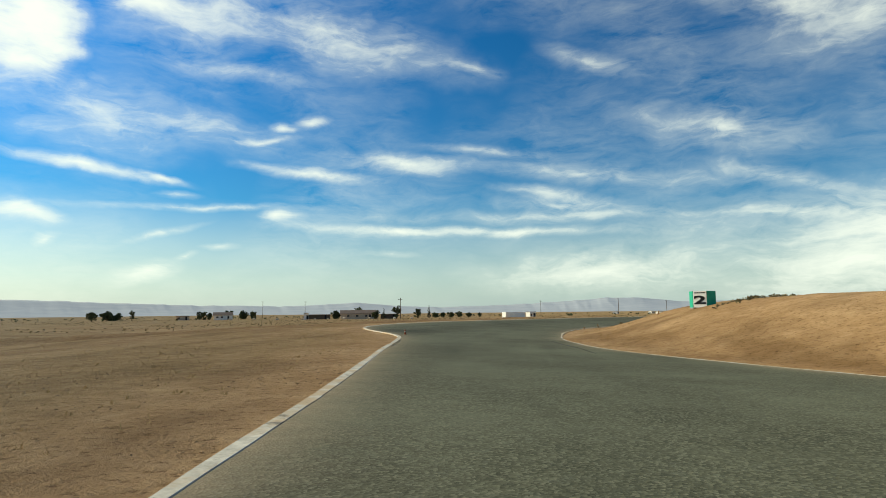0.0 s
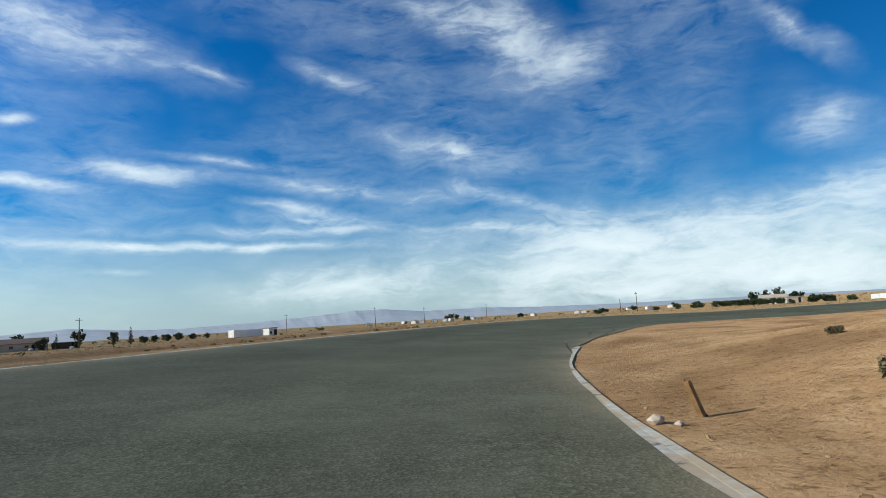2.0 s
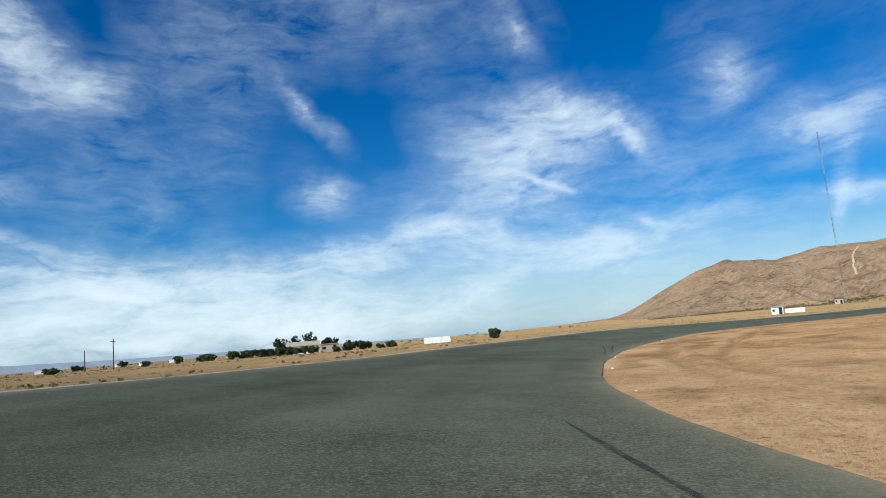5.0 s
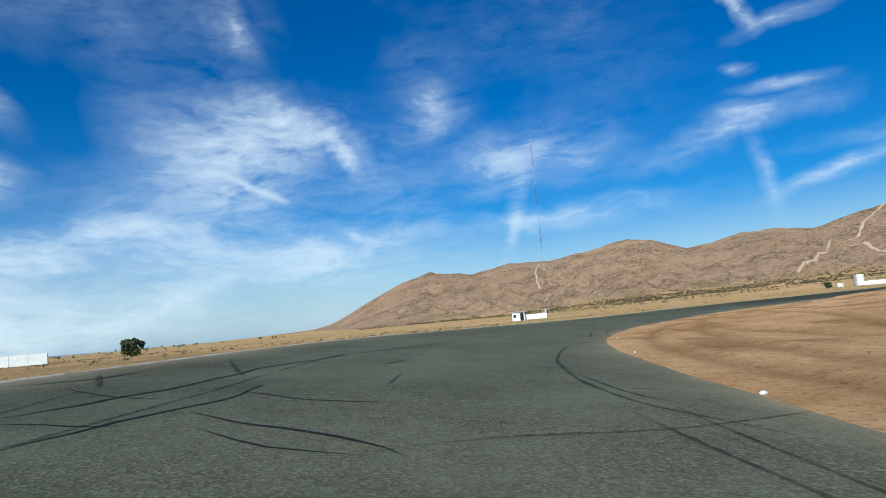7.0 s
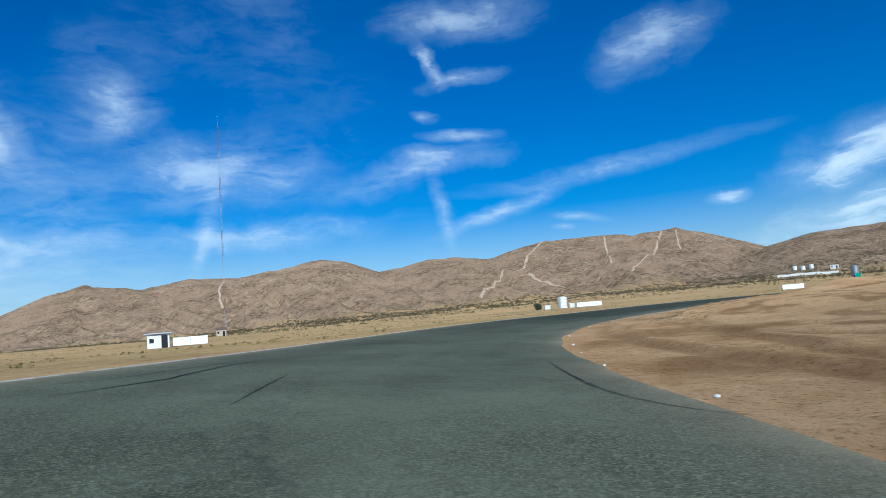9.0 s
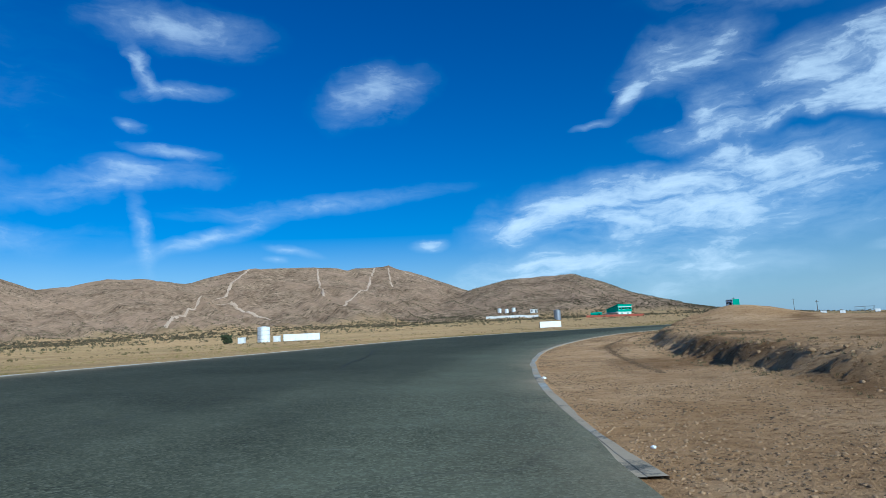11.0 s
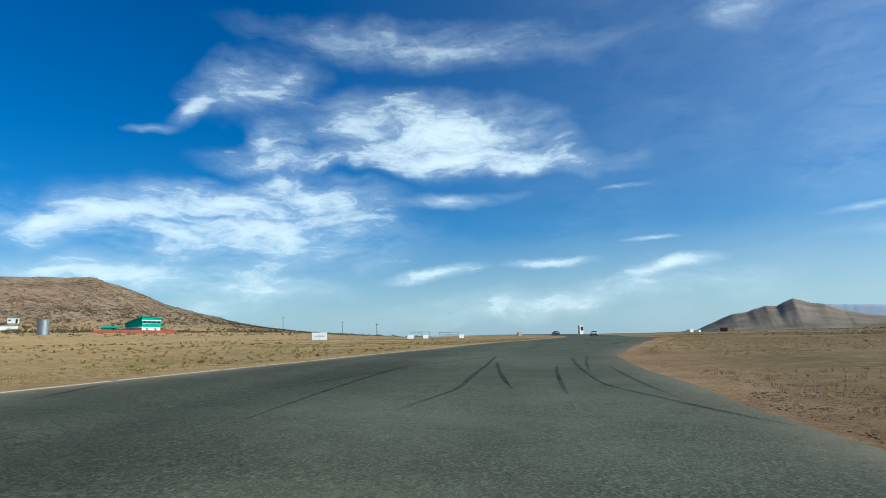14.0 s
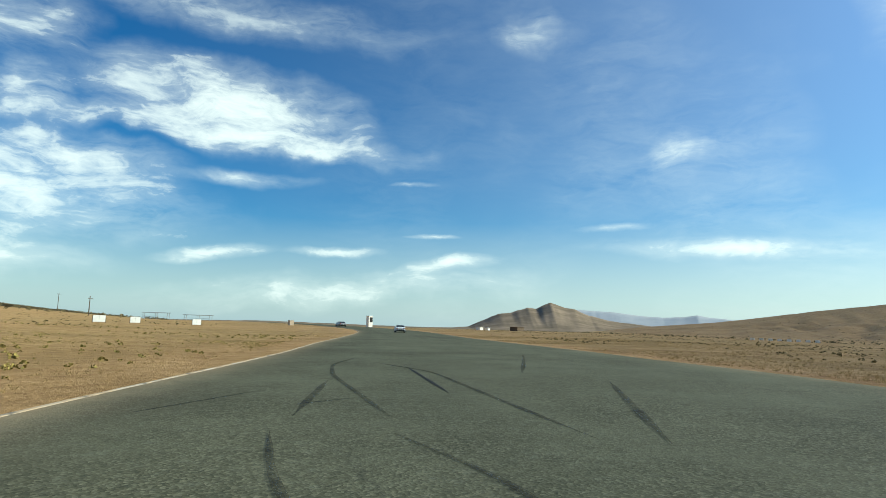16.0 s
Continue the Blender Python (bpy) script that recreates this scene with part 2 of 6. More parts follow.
make_world()
sun = new("sun", bpy.data.lights.new("sun", "SUN"))
sun.data.energy, sun.data.angle, sun.data.color = 5.0, radians(0.5), (1.0, 0.92, 0.79)
toward_sun = Vector((math.sin(SUN_AZ) * math.cos(SUN_EL), math.cos(SUN_AZ) * math.cos(SUN_EL), math.sin(SUN_EL)))
sun.matrix_world = look(toward_sun * 200, (0, 0, 0))


# Materials.
def nodes_of(name, rough=0.9):
    m = bpy.data.materials.new(name)
    m.use_nodes = True
    nt = m.node_tree
    b = nt.nodes["Principled BSDF"]
    b.inputs["Roughness"].default_value = rough
    b.inputs["Specular IOR Level"].default_value = 0.2
    return m, nt, b


def noise_tex(nt, vec, scale, detail=5.0, rough=0.6):
    n = nt.nodes.new("ShaderNodeTexNoise")
    n.inputs["Scale"].default_value, n.inputs["Detail"].default_value, n.inputs["Roughness"].default_value = scale, detail, rough
    nt.links.new(vec, n.inputs["Vector"])
    return n.outputs[0]


def ramp(nt, fac, *stops):
    r = nt.nodes.new("ShaderNodeValToRGB")
    el = r.color_ramp.elements
    while len(el) < len(stops):
        el.new(0.5)
    for e, (p, c) in zip(el, stops):
        e.position = p
        e.color = (*c, 1) if len(c) == 3 else c
    nt.links.new(fac, r.inputs[0])
    return r.outputs[0]


def mix(nt, fac, a, b, how="MIX"):
    m = nt.nodes.new("ShaderNodeMix")
    m.data_type, m.blend_type = "RGBA", how
    for sock, val in ((m.inputs[0], fac), (m.inputs[6], a), (m.inputs[7], b)):
        if isinstance(val, (int, float)):
            sock.default_value = val
        elif isinstance(val, tuple):
            sock.default_value = (*val, 1)
        else:
            nt.links.new(val, sock)
    return m.outputs[2]


def math_node(nt, op, a, b=0.0, clamp=False):
    m = nt.nodes.new("ShaderNodeMath")
    m.operation, m.use_clamp = op, clamp
    for sock, val in ((m.inputs[0], a), (m.inputs[1], b)):
        if isinstance(val, (int, float)):
            sock.default_value = val
        else:
            nt.links.new(val, sock)
    return m.outputs[0]


def bump(nt, b, height, strength, distance):
    n = nt.nodes.new("ShaderNodeBump")
    n.inputs["Strength"].default_value, n.inputs["Distance"].default_value = strength, distance
    nt.links.new(height, n.inputs["Height"])
    nt.links.new(n.outputs[0], b.inputs["Normal"])


def place(nt):
    return nt.nodes.new("ShaderNodeTexCoord").outputs["Object"]


def attr(nt, name):
    a = nt.nodes.new("ShaderNodeAttribute")
    a.attribute_name = name
    return a.outputs["Fac"]


def plain(name, colour, rough=0.6, metal=0.0, grain=8.0, depth=0.12):
    """A painted or cast surface with two scales of wear."""
    m, nt, b = nodes_of(name, rough)
    v = place(nt)
    dark = tuple(c * (1 - 2 * depth) for c in colour)
    light = tuple(min(1.0, c * (1 + depth)) for c in colour)
    c1 = ramp(nt, noise_tex(nt, v, grain), (0.3, dark), (0.7, light))
    c2 = mix(nt, ramp(nt, noise_tex(nt, v, grain * 0.15, 3), (0.35, (0, 0, 0)), (0.75, (0.45, 0.45, 0.45))), c1, tuple(c * (1 - depth) for c in colour))
    nt.links.new(c2, b.inputs["Base Color"])
    b.inputs["Metallic"].default_value = metal
    return m


def ground_material():
    m, nt, b = nodes_of("desert_ground", 0.95)
    b.inputs["Specular IOR Level"].default_value = 0.05
    b.inputs["Diffuse Roughness"].default_value = 0.7
    v = place(nt)
    fine = noise_tex(nt, v, 1.6, 8, 0.7)
    mid = noise_tex(nt, v, 0.16, 6, 0.6)
    wide = noise_tex(nt, v, 0.02, 5, 0.6)
    dirt = ramp(nt, fine, (0.25, (0.41, 0.248, 0.120)), (0.5, (0.56, 0.352, 0.182)), (0.78, (0.68, 0.460, 0.262)))
    dirt = mix(nt, ramp(nt, mid, (0.38, (0, 0, 0)), (0.62, (0.75, 0.75, 0.75))), dirt, mix(nt, 1.0, dirt, (0.72, 0.65, 0.56), "MULTIPLY"))
    grit = noise_tex(nt, v, 7.0, 6, 0.75)
    dirt = mix(nt, ramp(nt, grit, (0.36, (0.9, 0.9, 0.9)), (0.47, (0, 0, 0))), dirt, mix(nt, 1.0, dirt, (0.42, 0.37, 0.32), "MULTIPLY"))
    dirt = mix(nt, attr(nt, "streak"), dirt, mix(nt, 1.0, dirt, (0.58, 0.54, 0.50), "MULTIPLY"))
    grass = ramp(nt, fine, (0.25, (0.17, 0.110, 0.046)), (0.5, (0.37, 0.243, 0.112)), (0.75, (0.54, 0.378, 0.190)))
    grass = mix(nt, ramp(nt, mid, (0.42, (0, 0, 0)), (0.66, (0.65, 0.65, 0.65))), grass, (0.22, 0.155, 0.07))
    grass = mix(nt, ramp(nt, wide, (0.42, (0, 0, 0)), (0.62, (0.45, 0.45, 0.45))), grass, dirt)
    hill_n = noise_tex(nt, v, 0.21, 10, 0.74)
    hill = ramp(nt, hill_n, (0.37, (0.060, 0.042, 0.024)), (0.45, (0.190, 0.128, 0.078)), (0.54, (0.295, 0.200, 0.125)), (0.66, (0.46, 0.325, 0.215)))
    tone = noise_tex(nt, v, 0.035, 6, 0.65)
    hill = mix(nt, ramp(nt, tone, (0.40, (0.8, 0.8, 0.8)), (0.60, (0, 0, 0))), hill, mix(nt, 1.0, hill, (0.60, 0.57, 0.56), "MULTIPLY"))
    hill = mix(nt, ramp(nt, wide, (0.42, (0, 0, 0)), (0.62, (0.55, 0.55, 0.55))), hill, (0.34, 0.222, 0.142))
    a = mix(nt, attr(nt, "grass"), dirt, grass)
    c = mix(nt, attr(nt, "hill"), a, hill)
    nt.links.new(c, b.inputs["Base Color"])
    h = math_node(nt, "ADD", fine, math_node(nt, "MULTIPLY", mid, 1.5))
    bump(nt, b, math_node(nt, "ADD", h, math_node(nt, "MULTIPLY", grit, 1.1)), 0.9, 0.11)
    return m


def asphalt_material():
    m, nt, b = nodes_of("asphalt", 0.94)
    b.inputs["Specular IOR Level"].default_value = 0.12
    b.inputs["Diffuse Roughness"].default_value = 0.22
    v = place(nt)
    vo = nt.nodes.new("ShaderNodeTexVoronoi")
    vo.inputs["Scale"].default_value = 38
    nt.links.new(v, vo.inputs["Vector"])
    grain = ramp(nt, vo.outputs["Color"], (0.15, (0.052, 0.053, 0.034)), (0.6, (0.098, 0.099, 0.062)), (0.95, (0.180, 0.175, 0.116)))
    # worn patches of paler stone, and darker ones soaked with rubber
    patch = noise_tex(nt, v, 0.25, 8, 0.72)
    c = mix(nt, ramp(nt, patch, (0.42, (0, 0, 0)), (0.66, (0.6, 0.6, 0.6))), grain, (0.150, 0.152, 0.100))
    c = mix(nt, ramp(nt, noise_tex(nt, v, 0.09, 7, 0.7), (0.50, (0, 0, 0)), (0.68, (0.7, 0.7, 0.7))), c, mix(nt, 1.0, c, (0.58, 0.60, 0.58), "MULTIPLY"))
    # the racing line, with sun-angle brightness painted into the same tone
    c = mix(nt, attr(nt, "line"), c, mix(nt, 1.0, c, (0.48, 0.49, 0.49), "MULTIPLY"))
    speck = noise_tex(nt, v, 5.0, 9, 0.85)
    c = mix(nt, ramp(nt, speck, (0.54, (0, 0, 0)), (0.68, (0.34, 0.34, 0.34))), c, (0.200, 0.210, 0.160))
    c = mix(nt, ramp(nt, speck, (0.36, (0.4, 0.4, 0.4)), (0.46, (0, 0, 0))), c, mix(nt, 1.0, c, (0.45, 0.46, 0.46), "MULTIPLY"))
    # hair cracks
    bent = nt.nodes.new("ShaderNodeVectorMath")
    bent.operation = "MULTIPLY_ADD"
    wob = nt.nodes.new("ShaderNodeTexNoise")
    wob.inputs["Scale"].default_value, wob.inputs["Detail"].default_value = 0.9, 5.0
    nt.links.new(v, wob.inputs["Vector"])
    nt.links.new(wob.outputs["Color"], bent.inputs[0])
    bent.inputs[1].default_value = (1.6, 1.6, 0.0)
    nt.links.new(v, bent.inputs[2])
    cr = nt.nodes.new("ShaderNodeTexVoronoi")
    cr.feature = "DISTANCE_TO_EDGE"
    cr.inputs["Scale"].default_value = 0.17
    nt.links.new(bent.outputs[0], cr.inputs["Vector"])
    near = ramp(nt, cr.outputs["Distance"], (0.0, (0.35, 0.35, 0.35)), (0.0055, (0, 0, 0)))
    near = math_node(nt, "MULTIPLY", near, ramp(nt, noise_tex(nt, v, 0.05, 3), (0.46, (0, 0, 0)), (0.56, (1, 1, 1))))
    c = mix(nt, near, c, (0.030, 0.031, 0.028))
    dust = math_node(nt, "MULTIPLY", attr(nt, "dust"), math_node(nt, "MULTIPLY", noise_tex(nt, v, 1.1, 7, 0.7), 1.7), clamp=True)
    c = mix(nt, dust, c, (0.40, 0.30, 0.19))
    nt.links.new(c, b.inputs["Base Color"])
    bump(nt, b, vo.outputs["Distance"], 0.3, 0.012)
    return m


def worn_material(name, colour, rough, scale, low, high, most=1.0):
    """A thin coat, worn through in streaks and specks."""
    m, nt, b = nodes_of(name, rough)
    v = place(nt)
    n = math_node(nt, "ADD", math_node(nt, "MULTIPLY", noise_tex(nt, v, scale, 8, 0.8), 0.6), math_node(nt, "MULTIPLY", noise_tex(nt, v, scale * 0.12, 4, 0.6), 0.4))
    nt.links.new(ramp(nt, n, (low, (0, 0, 0)), (high, (most, most, most))), b.inputs["Alpha"])
    c = ramp(nt, noise_tex(nt, v, scale * 2), (0.3, tuple(k * 0.7 for k in colour)), (0.7, tuple(k * 1.2 for k in colour)))
    nt.links.new(c, b.inputs["Base Color"])
    return m


MAT = {"ground": ground_material(), "asphalt": asphalt_material()}
MAT["concrete"] = plain("pale_concrete", (0.50, 0.46, 0.39), 0.85, 0, 3.0, 0.18)
MAT["white"] = plain("white_paint", (0.80, 0.79, 0.76), 0.45, 0, 1.5, 0.06)
MAT["white_wall"] = plain("chalky_white_wall", (0.74, 0.72, 0.68), 0.8, 0, 1.2, 0.08)
MAT["rubber"] = plain("dark_rubber", (0.018, 0.018, 0.018), 0.8, 0, 6.0, 0.2)

MAT["green"] = plain("green_paint", (0.012, 0.33, 0.21), 0.5, 0, 2.0, 0.10)
MAT["green_metal"] = plain("green_roof_sheet", (0.02, 0.36, 0.24), 0.5, 0, 0.6, 0.10)
MAT["red"] = plain("faded_red_paint", (0.50, 0.13, 0.08), 0.7, 0, 1.0, 0.14)
MAT["mast_red"] = plain("dull_mast_red", (0.16, 0.075, 0.06), 0.7, 0, 1.0, 0.14)
MAT["rust"] = plain("rusty_beam", (0.11, 0.045, 0.024), 0.9, 0, 7.0, 0.25)
MAT["black"] = plain("black_paint", (0.012, 0.012, 0.013), 0.5, 0, 5.0, 0.1)
MAT["steel"] = plain("weathered_steel", (0.36, 0.37, 0.39), 0.45, 0.7, 2.0, 0.14)
MAT["wood"] = plain("weathered_wood", (0.13, 0.095, 0.065), 0.9, 0, 4.0, 0.22)
MAT["stake"] = plain("rusty_stake", (0.30, 0.17, 0.075), 0.85, 0, 6.0, 0.22)
MAT["roof"] = plain("brown_roof", (0.16, 0.12, 0.10), 0.9, 0, 2.0, 0.18)
MAT["stucco"] = plain("tan_stucco", (0.48, 0.39, 0.30), 0.9, 0, 2.0, 0.1)
MAT["orange"] = plain("orange_plastic", (0.28, 0.06, 0.025), 0.6, 0, 6.0, 0.15)
MAT["bark"] = plain("bark", (0.10, 0.07, 0.05), 0.95, 0, 8.0, 0.25)
MAT["trail"] = plain("bare_pale_soil", (0.46, 0.335, 0.235), 0.95, 0, 0.3, 0.12)
MAT["trail"].node_tree.nodes["Principled BSDF"].inputs["Diffuse Roughness"].default_value = 1.0


def kerb_material(name, dusty, tone=1.0):
    """Old concrete, scuffed black by tyres and drifted over with dust."""
    m, nt, b = nodes_of(name, 0.9)
    v = place(nt)
    c = ramp(nt, noise_tex(nt, v, 5.0, 8, 0.75), (0.3, (0.38 * tone, 0.345 * tone, 0.28 * tone)), (0.65, (0.76 * tone, 0.71 * tone, 0.60 * tone)))
    c = mix(nt, ramp(nt, noise_tex(nt, v, 0.8, 7, 0.7), (dusty, (0, 0, 0)), (dusty + 0.12, (0.85, 0.85, 0.85))), c, (0.43, 0.32, 0.20))
    c = mix(nt, ramp(nt, noise_tex(nt, v, 1.3, 8, 0.75), (0.55, (0, 0, 0)), (0.64, (0.9, 0.9, 0.9))), c, (0.07, 0.07, 0.062))
    nt.links.new(c, b.inputs["Base Color"])
    return m


MAT["kerb"] = kerb_material("worn_kerb", 0.49, 0.80)
MAT["exit_kerb"] = kerb_material("exit_kerb", 0.40, 0.62)
MAT["dusty_kerb"] = kerb_material("dusty_kerb", 0.42, 0.8)


def glass_material():
    m, nt, b = nodes_of("dark_glass", 0.08)
    b.inputs["Base Color"].default_value = (0.02, 0.025, 0.03, 1)
    b.inputs["Specular IOR Level"].default_value = 0.6
    return m


def leaf_material(name, dark, light):
    m, nt, b = nodes_of(name, 0.9)
    g = nt.nodes.new("ShaderNodeNewGeometry")
    c = ramp(nt, g.outputs["Random Per Island"], (0.0, dark), (1.0, light))
    c = mix(nt, 0.35, c, ramp(nt, noise_tex(nt, place(nt), 0.7), (0.3, dark), (0.7, light)))
    nt.links.new(c, b.inputs["Base Color"])
    return m


MAT["glass"] = glass_material()
MAT["leaf"] = leaf_material("dusty_leaves", (0.030, 0.042, 0.018), (0.085, 0.10, 0.045))
MAT["needle"] = leaf_material("conifer_needles", (0.014, 0.024, 0.012), (0.045, 0.062, 0.030))
MAT["sage"] = leaf_material("sage_brush", (0.085, 0.070, 0.035), (0.20, 0.162, 0.085))
MAT["plain_sage"] = leaf_material("olive_brown_brush", (0.095, 0.072, 0.028), (0.25, 0.19, 0.085))
MAT["hill_sage"] = leaf_material("hillside_sage", (0.055, 0.045, 0.025), (0.15, 0.12, 0.066))
MAT["olive"] = leaf_material("olive_weeds", (0.16, 0.125, 0.035), (0.36, 0.28, 0.09))
MAT["mound_weed"] = leaf_material("mound_weed", (0.16, 0.09, 0.035), (0.34, 0.21, 0.09))
MAT["belt"] = leaf_material("dark_hill_brush", (0.050, 0.040, 0.022), (0.125, 0.098, 0.055))
MAT["dry"] = leaf_material("dry_grass_blades", (0.26, 0.17, 0.07), (0.48, 0.34, 0.15))


# Lie of the land. The road's middle line of travel, one point a second of driving (28 m).
LINE_XY = [(0.9, -112), (0.8, -84), (0.6, -56), (0.3, -28), (0, 0), (1.8, 28.3), (9.4, 55.7), (23.4, 80.2), (43.1, 100.0), (66.7, 114.8), (92.9, 123.9),
           (120.4, 126.8), (147.8, 123.0), (173.6, 112.9), (196.5, 97.2), (215.3, 76.8), (229.0, 52.6), (236.5, 25.7), (237.6, -2.2), (233.1, -29.8), (223.9, -56.2),
           (213.0, -82.0), (202.7, -108.1), (192.9, -134.3), (183.8, -160.8), (177.5, -188.1), (176.5, -216.1), (180.4, -243.8), (187.6, -270.8)]
LINE_Z = [-0.83, -0.93, -1.03, -1.08, -1.13, -1.33, -1.53, -1.68, -1.83, -2.38, -2.93, -2.98, -3.0, -3.23, -3.45, -3.33, -3.14, -2.73, -2.39, -2.03, -1.7, -1.68, -1.63, -1.58, -1.43, -1.13, -0.73, -0.33, -0.03]
S0 = -4.0


def tab(t, *pairs):
    return np.interp(t, [p[0] for p in pairs], [p[1] for p in pairs])


def inner_edge(t):
    return tab(t, (-4, 14), (0, 12.0), (0.4, 9.2), (0.85, 5.0), (1.2, 3.3), (1.7, 2.4), (2.1, 1.7), (2.5, 1.75), (3.1, 2.65), (3.5, 3.2), (3.8, 3.15), (4.1, 3.0), (4.5, 3.4), (5.3, 3.3), (6.5, 4.1), (7.3, 4.4), (8.3, 3.7),
               (9.3, 3.5), (9.7, 3.0), (10.2, 2.2), (11.0, 1.7), (11.7, 1.6), (12.3, 1.3), (12.8, 1.5), (13.4, 1.7), (14.0, 3.7), (14.35, 4.7), (14.9, 5.5), (15.4, 7.4), (15.8, 9.2), (16.4, 11.0), (17.2, 10.0), (18.5, 8.0), (25, 7))


def outer_edge(t):
    return tab(t, (-4, -1.7), (0, -1.74), (0.2, -1.84), (0.4, -2.05), (0.6, -2.5), (0.8, -3.1), (1.0, -3.9), (1.14, -5.0), (1.22, -6.4), (1.35, -9.2), (1.5, -11.0), (1.75, -12.1), (2.1, -12.4), (2.5, -11.7), (3.0, -11.2), (3.7, -10.7), (4.2, -11.2), (4.7, -11.9), (5.2, -11.5), (5.8, -10.2), (6.5, -8.9), (7.3, -8.3),
               (8.3, -9.0), (9.4, -9.8), (10.4, -11.0), (11.6, -13.0), (12.8, -12.6), (13.5, -11.4), (14.2, -8.8), (14.8, -6.4), (15.4, -4.5), (16, -4.2), (16.6, -4.8), (17.4, -5.8), (25, -6.5))


def bank(t):
    return np.tan(np.radians(tab(t, (-4, 0), (0, 0.5), (1, 2.2), (2, 2.8), (4, 4.0), (6, 5.2), (8, 5.2), (9, 4.4), (10, 3.6), (11, 3.1), (12, 2.6), (13, 2.4), (14, 2.0), (15, 0.8), (16, -0.3), (18, 0), (25, 0))))


def spline(values, t):
    v = np.asarray(values, float)
    u = np.clip(np.asarray(t, float) - S0, 0, len(v) - 1.0001)
    i = u.astype(int)
    f = (u - i).reshape(u.shape + (1,) * (v.ndim - 1))
    p0, p1, p2, p3 = v[np.maximum(i - 1, 0)], v[i], v[i + 1], v[np.minimum(i + 2, len(v) - 1)]
    return 0.5 * (2 * p1 + (p2 - p0) * f + (2 * p0 - 5 * p1 + 4 * p2 - p3) * f ** 2 + (3 * p1 - p0 - 3 * p2 + p3) * f ** 3)


TS = np.arange(S0, S0 + len(LINE_Z) - 1, 0.04)
LXY = spline(LINE_XY, TS)
LTAN = np.gradient(LXY, axis=0)
LTAN /= np.linalg.norm(LTAN, axis=1)[:, None]
LRIGHT = np.stack([LTAN[:, 1], -LTAN[:, 0]], 1)
LZ = spline(LINE_Z, TS)


def along(x, y):
    """How far along the road (t) and how far to the right of its line (d) a place lies."""
    q = np.stack([np.ravel(x), np.ravel(y)], 1)
    t, d = np.empty(len(q)), np.empty(len(q))
    for i in range(0, len(q), 4000):
        w = q[i:i + 4000, None, :] - LXY[None]
        j = np.argmin((w ** 2).sum(2), 1)
        v = w[np.arange(len(j)), j]
        t[i:i + 4000] = TS[j]
        side = (v * LRIGHT[j]).sum(1)
        far = np.hypot(v[:, 0], v[:, 1])
        d[i:i + 4000] = np.where(side < 0, -far, far)
    return t, d


def at_road(t, d):
    """The world place on the road's surface at t, d."""
    i = np.clip((np.asarray(t, float) - S0) / 0.04, 0, len(TS) - 1)
    xy = np.stack([np.interp(i, np.arange(len(TS)), LXY[:, k]) for k in (0, 1)], -1)
    rt = np.stack([np.interp(i, np.arange(len(TS)), LRIGHT[:, k]) for k in (0, 1)], -1)
    z = np.interp(i, np.arange(len(TS)), LZ) - bank(t) * d
    p = xy + rt * np.asarray(d, float)[..., None]
    return np.concatenate([p, z[..., None]], -1)


def lattice(x, y, seed):
    xi, yi = np.floor(x).astype(np.int64), np.floor(y).astype(np.int64)
    fx, fy = x - xi, y - yi
    fx, fy = fx * fx * (3 - 2 * fx), fy * fy * (3 - 2 * fy)

    def h(a, b):
        n = (a * 374761393 + b * 668265263 + seed * 1274126177) & 0x7fffffff
        n = ((n ^ (n >> 13)) * 1274126177) & 0x7fffffff
        return ((n ^ (n >> 16)) & 0xffff) / 65535.0
    top = h(xi, yi) * (1 - fx) + h(xi + 1, yi) * fx
    low = h(xi, yi + 1) * (1 - fx) + h(xi + 1, yi + 1) * fx
    return top * (1 - fy) + low * fy


def fbm(x, y, seed=1, octaves=4):
    s, a = 0.0, 0.5
    for k in range(octaves):
        s = s + a * (lattice(x, y, seed + k) - 0.5)
        x, y, a = x * 2.03 + 7.1, y * 2.03 - 3.7, a * 0.5
    return s


def smooth(a, b, x):
    u = np.clip((x - a) / (b - a), 0, 1)
    return u * u * (3 - 2 * u)


HUB = (112.0, 3.0)
RANGE_AZ = [60, 70, 74, 77.3, 80.4, 82.9, 86.8, 90.2, 94, 97.8, 100.9, 103, 105.9, 108.1, 110.5, 112.9, 116.2, 118.7, 121.2, 125.6, 129.1, 133.1, 136.4, 140.2, 146, 156, 170]
RANGE_H = [-3, 0, 8, 39.6, 64.4, 77.1, 69.1, 80.4, 78.7, 91.5, 100.8, 95.3, 78.4, 83, 91.5, 92.3, 85, 99, 107.5, 109.5, 105, 109.5, 89.5, 65.5, 58, 30, 0]
MESA_AZ = [126, 131, 136.1, 137.9, 141.2, 144.5, 147.3, 149.6, 152, 154.8, 158.1, 160.7, 168, 180]
MESA_H = [0, 18, 38, 49.2, 58, 60, 61.2, 50.9, 37.5, 23.6, 12.5, 7, 2, -2]
BERM = [(-175, 54), (-90, 64), (-49, 71), (-21, 78), (-5, 90), (12, 110), (34, 130)]
SLOPE_AZ = [205, 213.6, 218.5, 224.6, 231.5, 241, 252, 270, 290]
SLOPE_H = [-3, -2.0, 16, 32, 60, 94, 110, 70, 0]


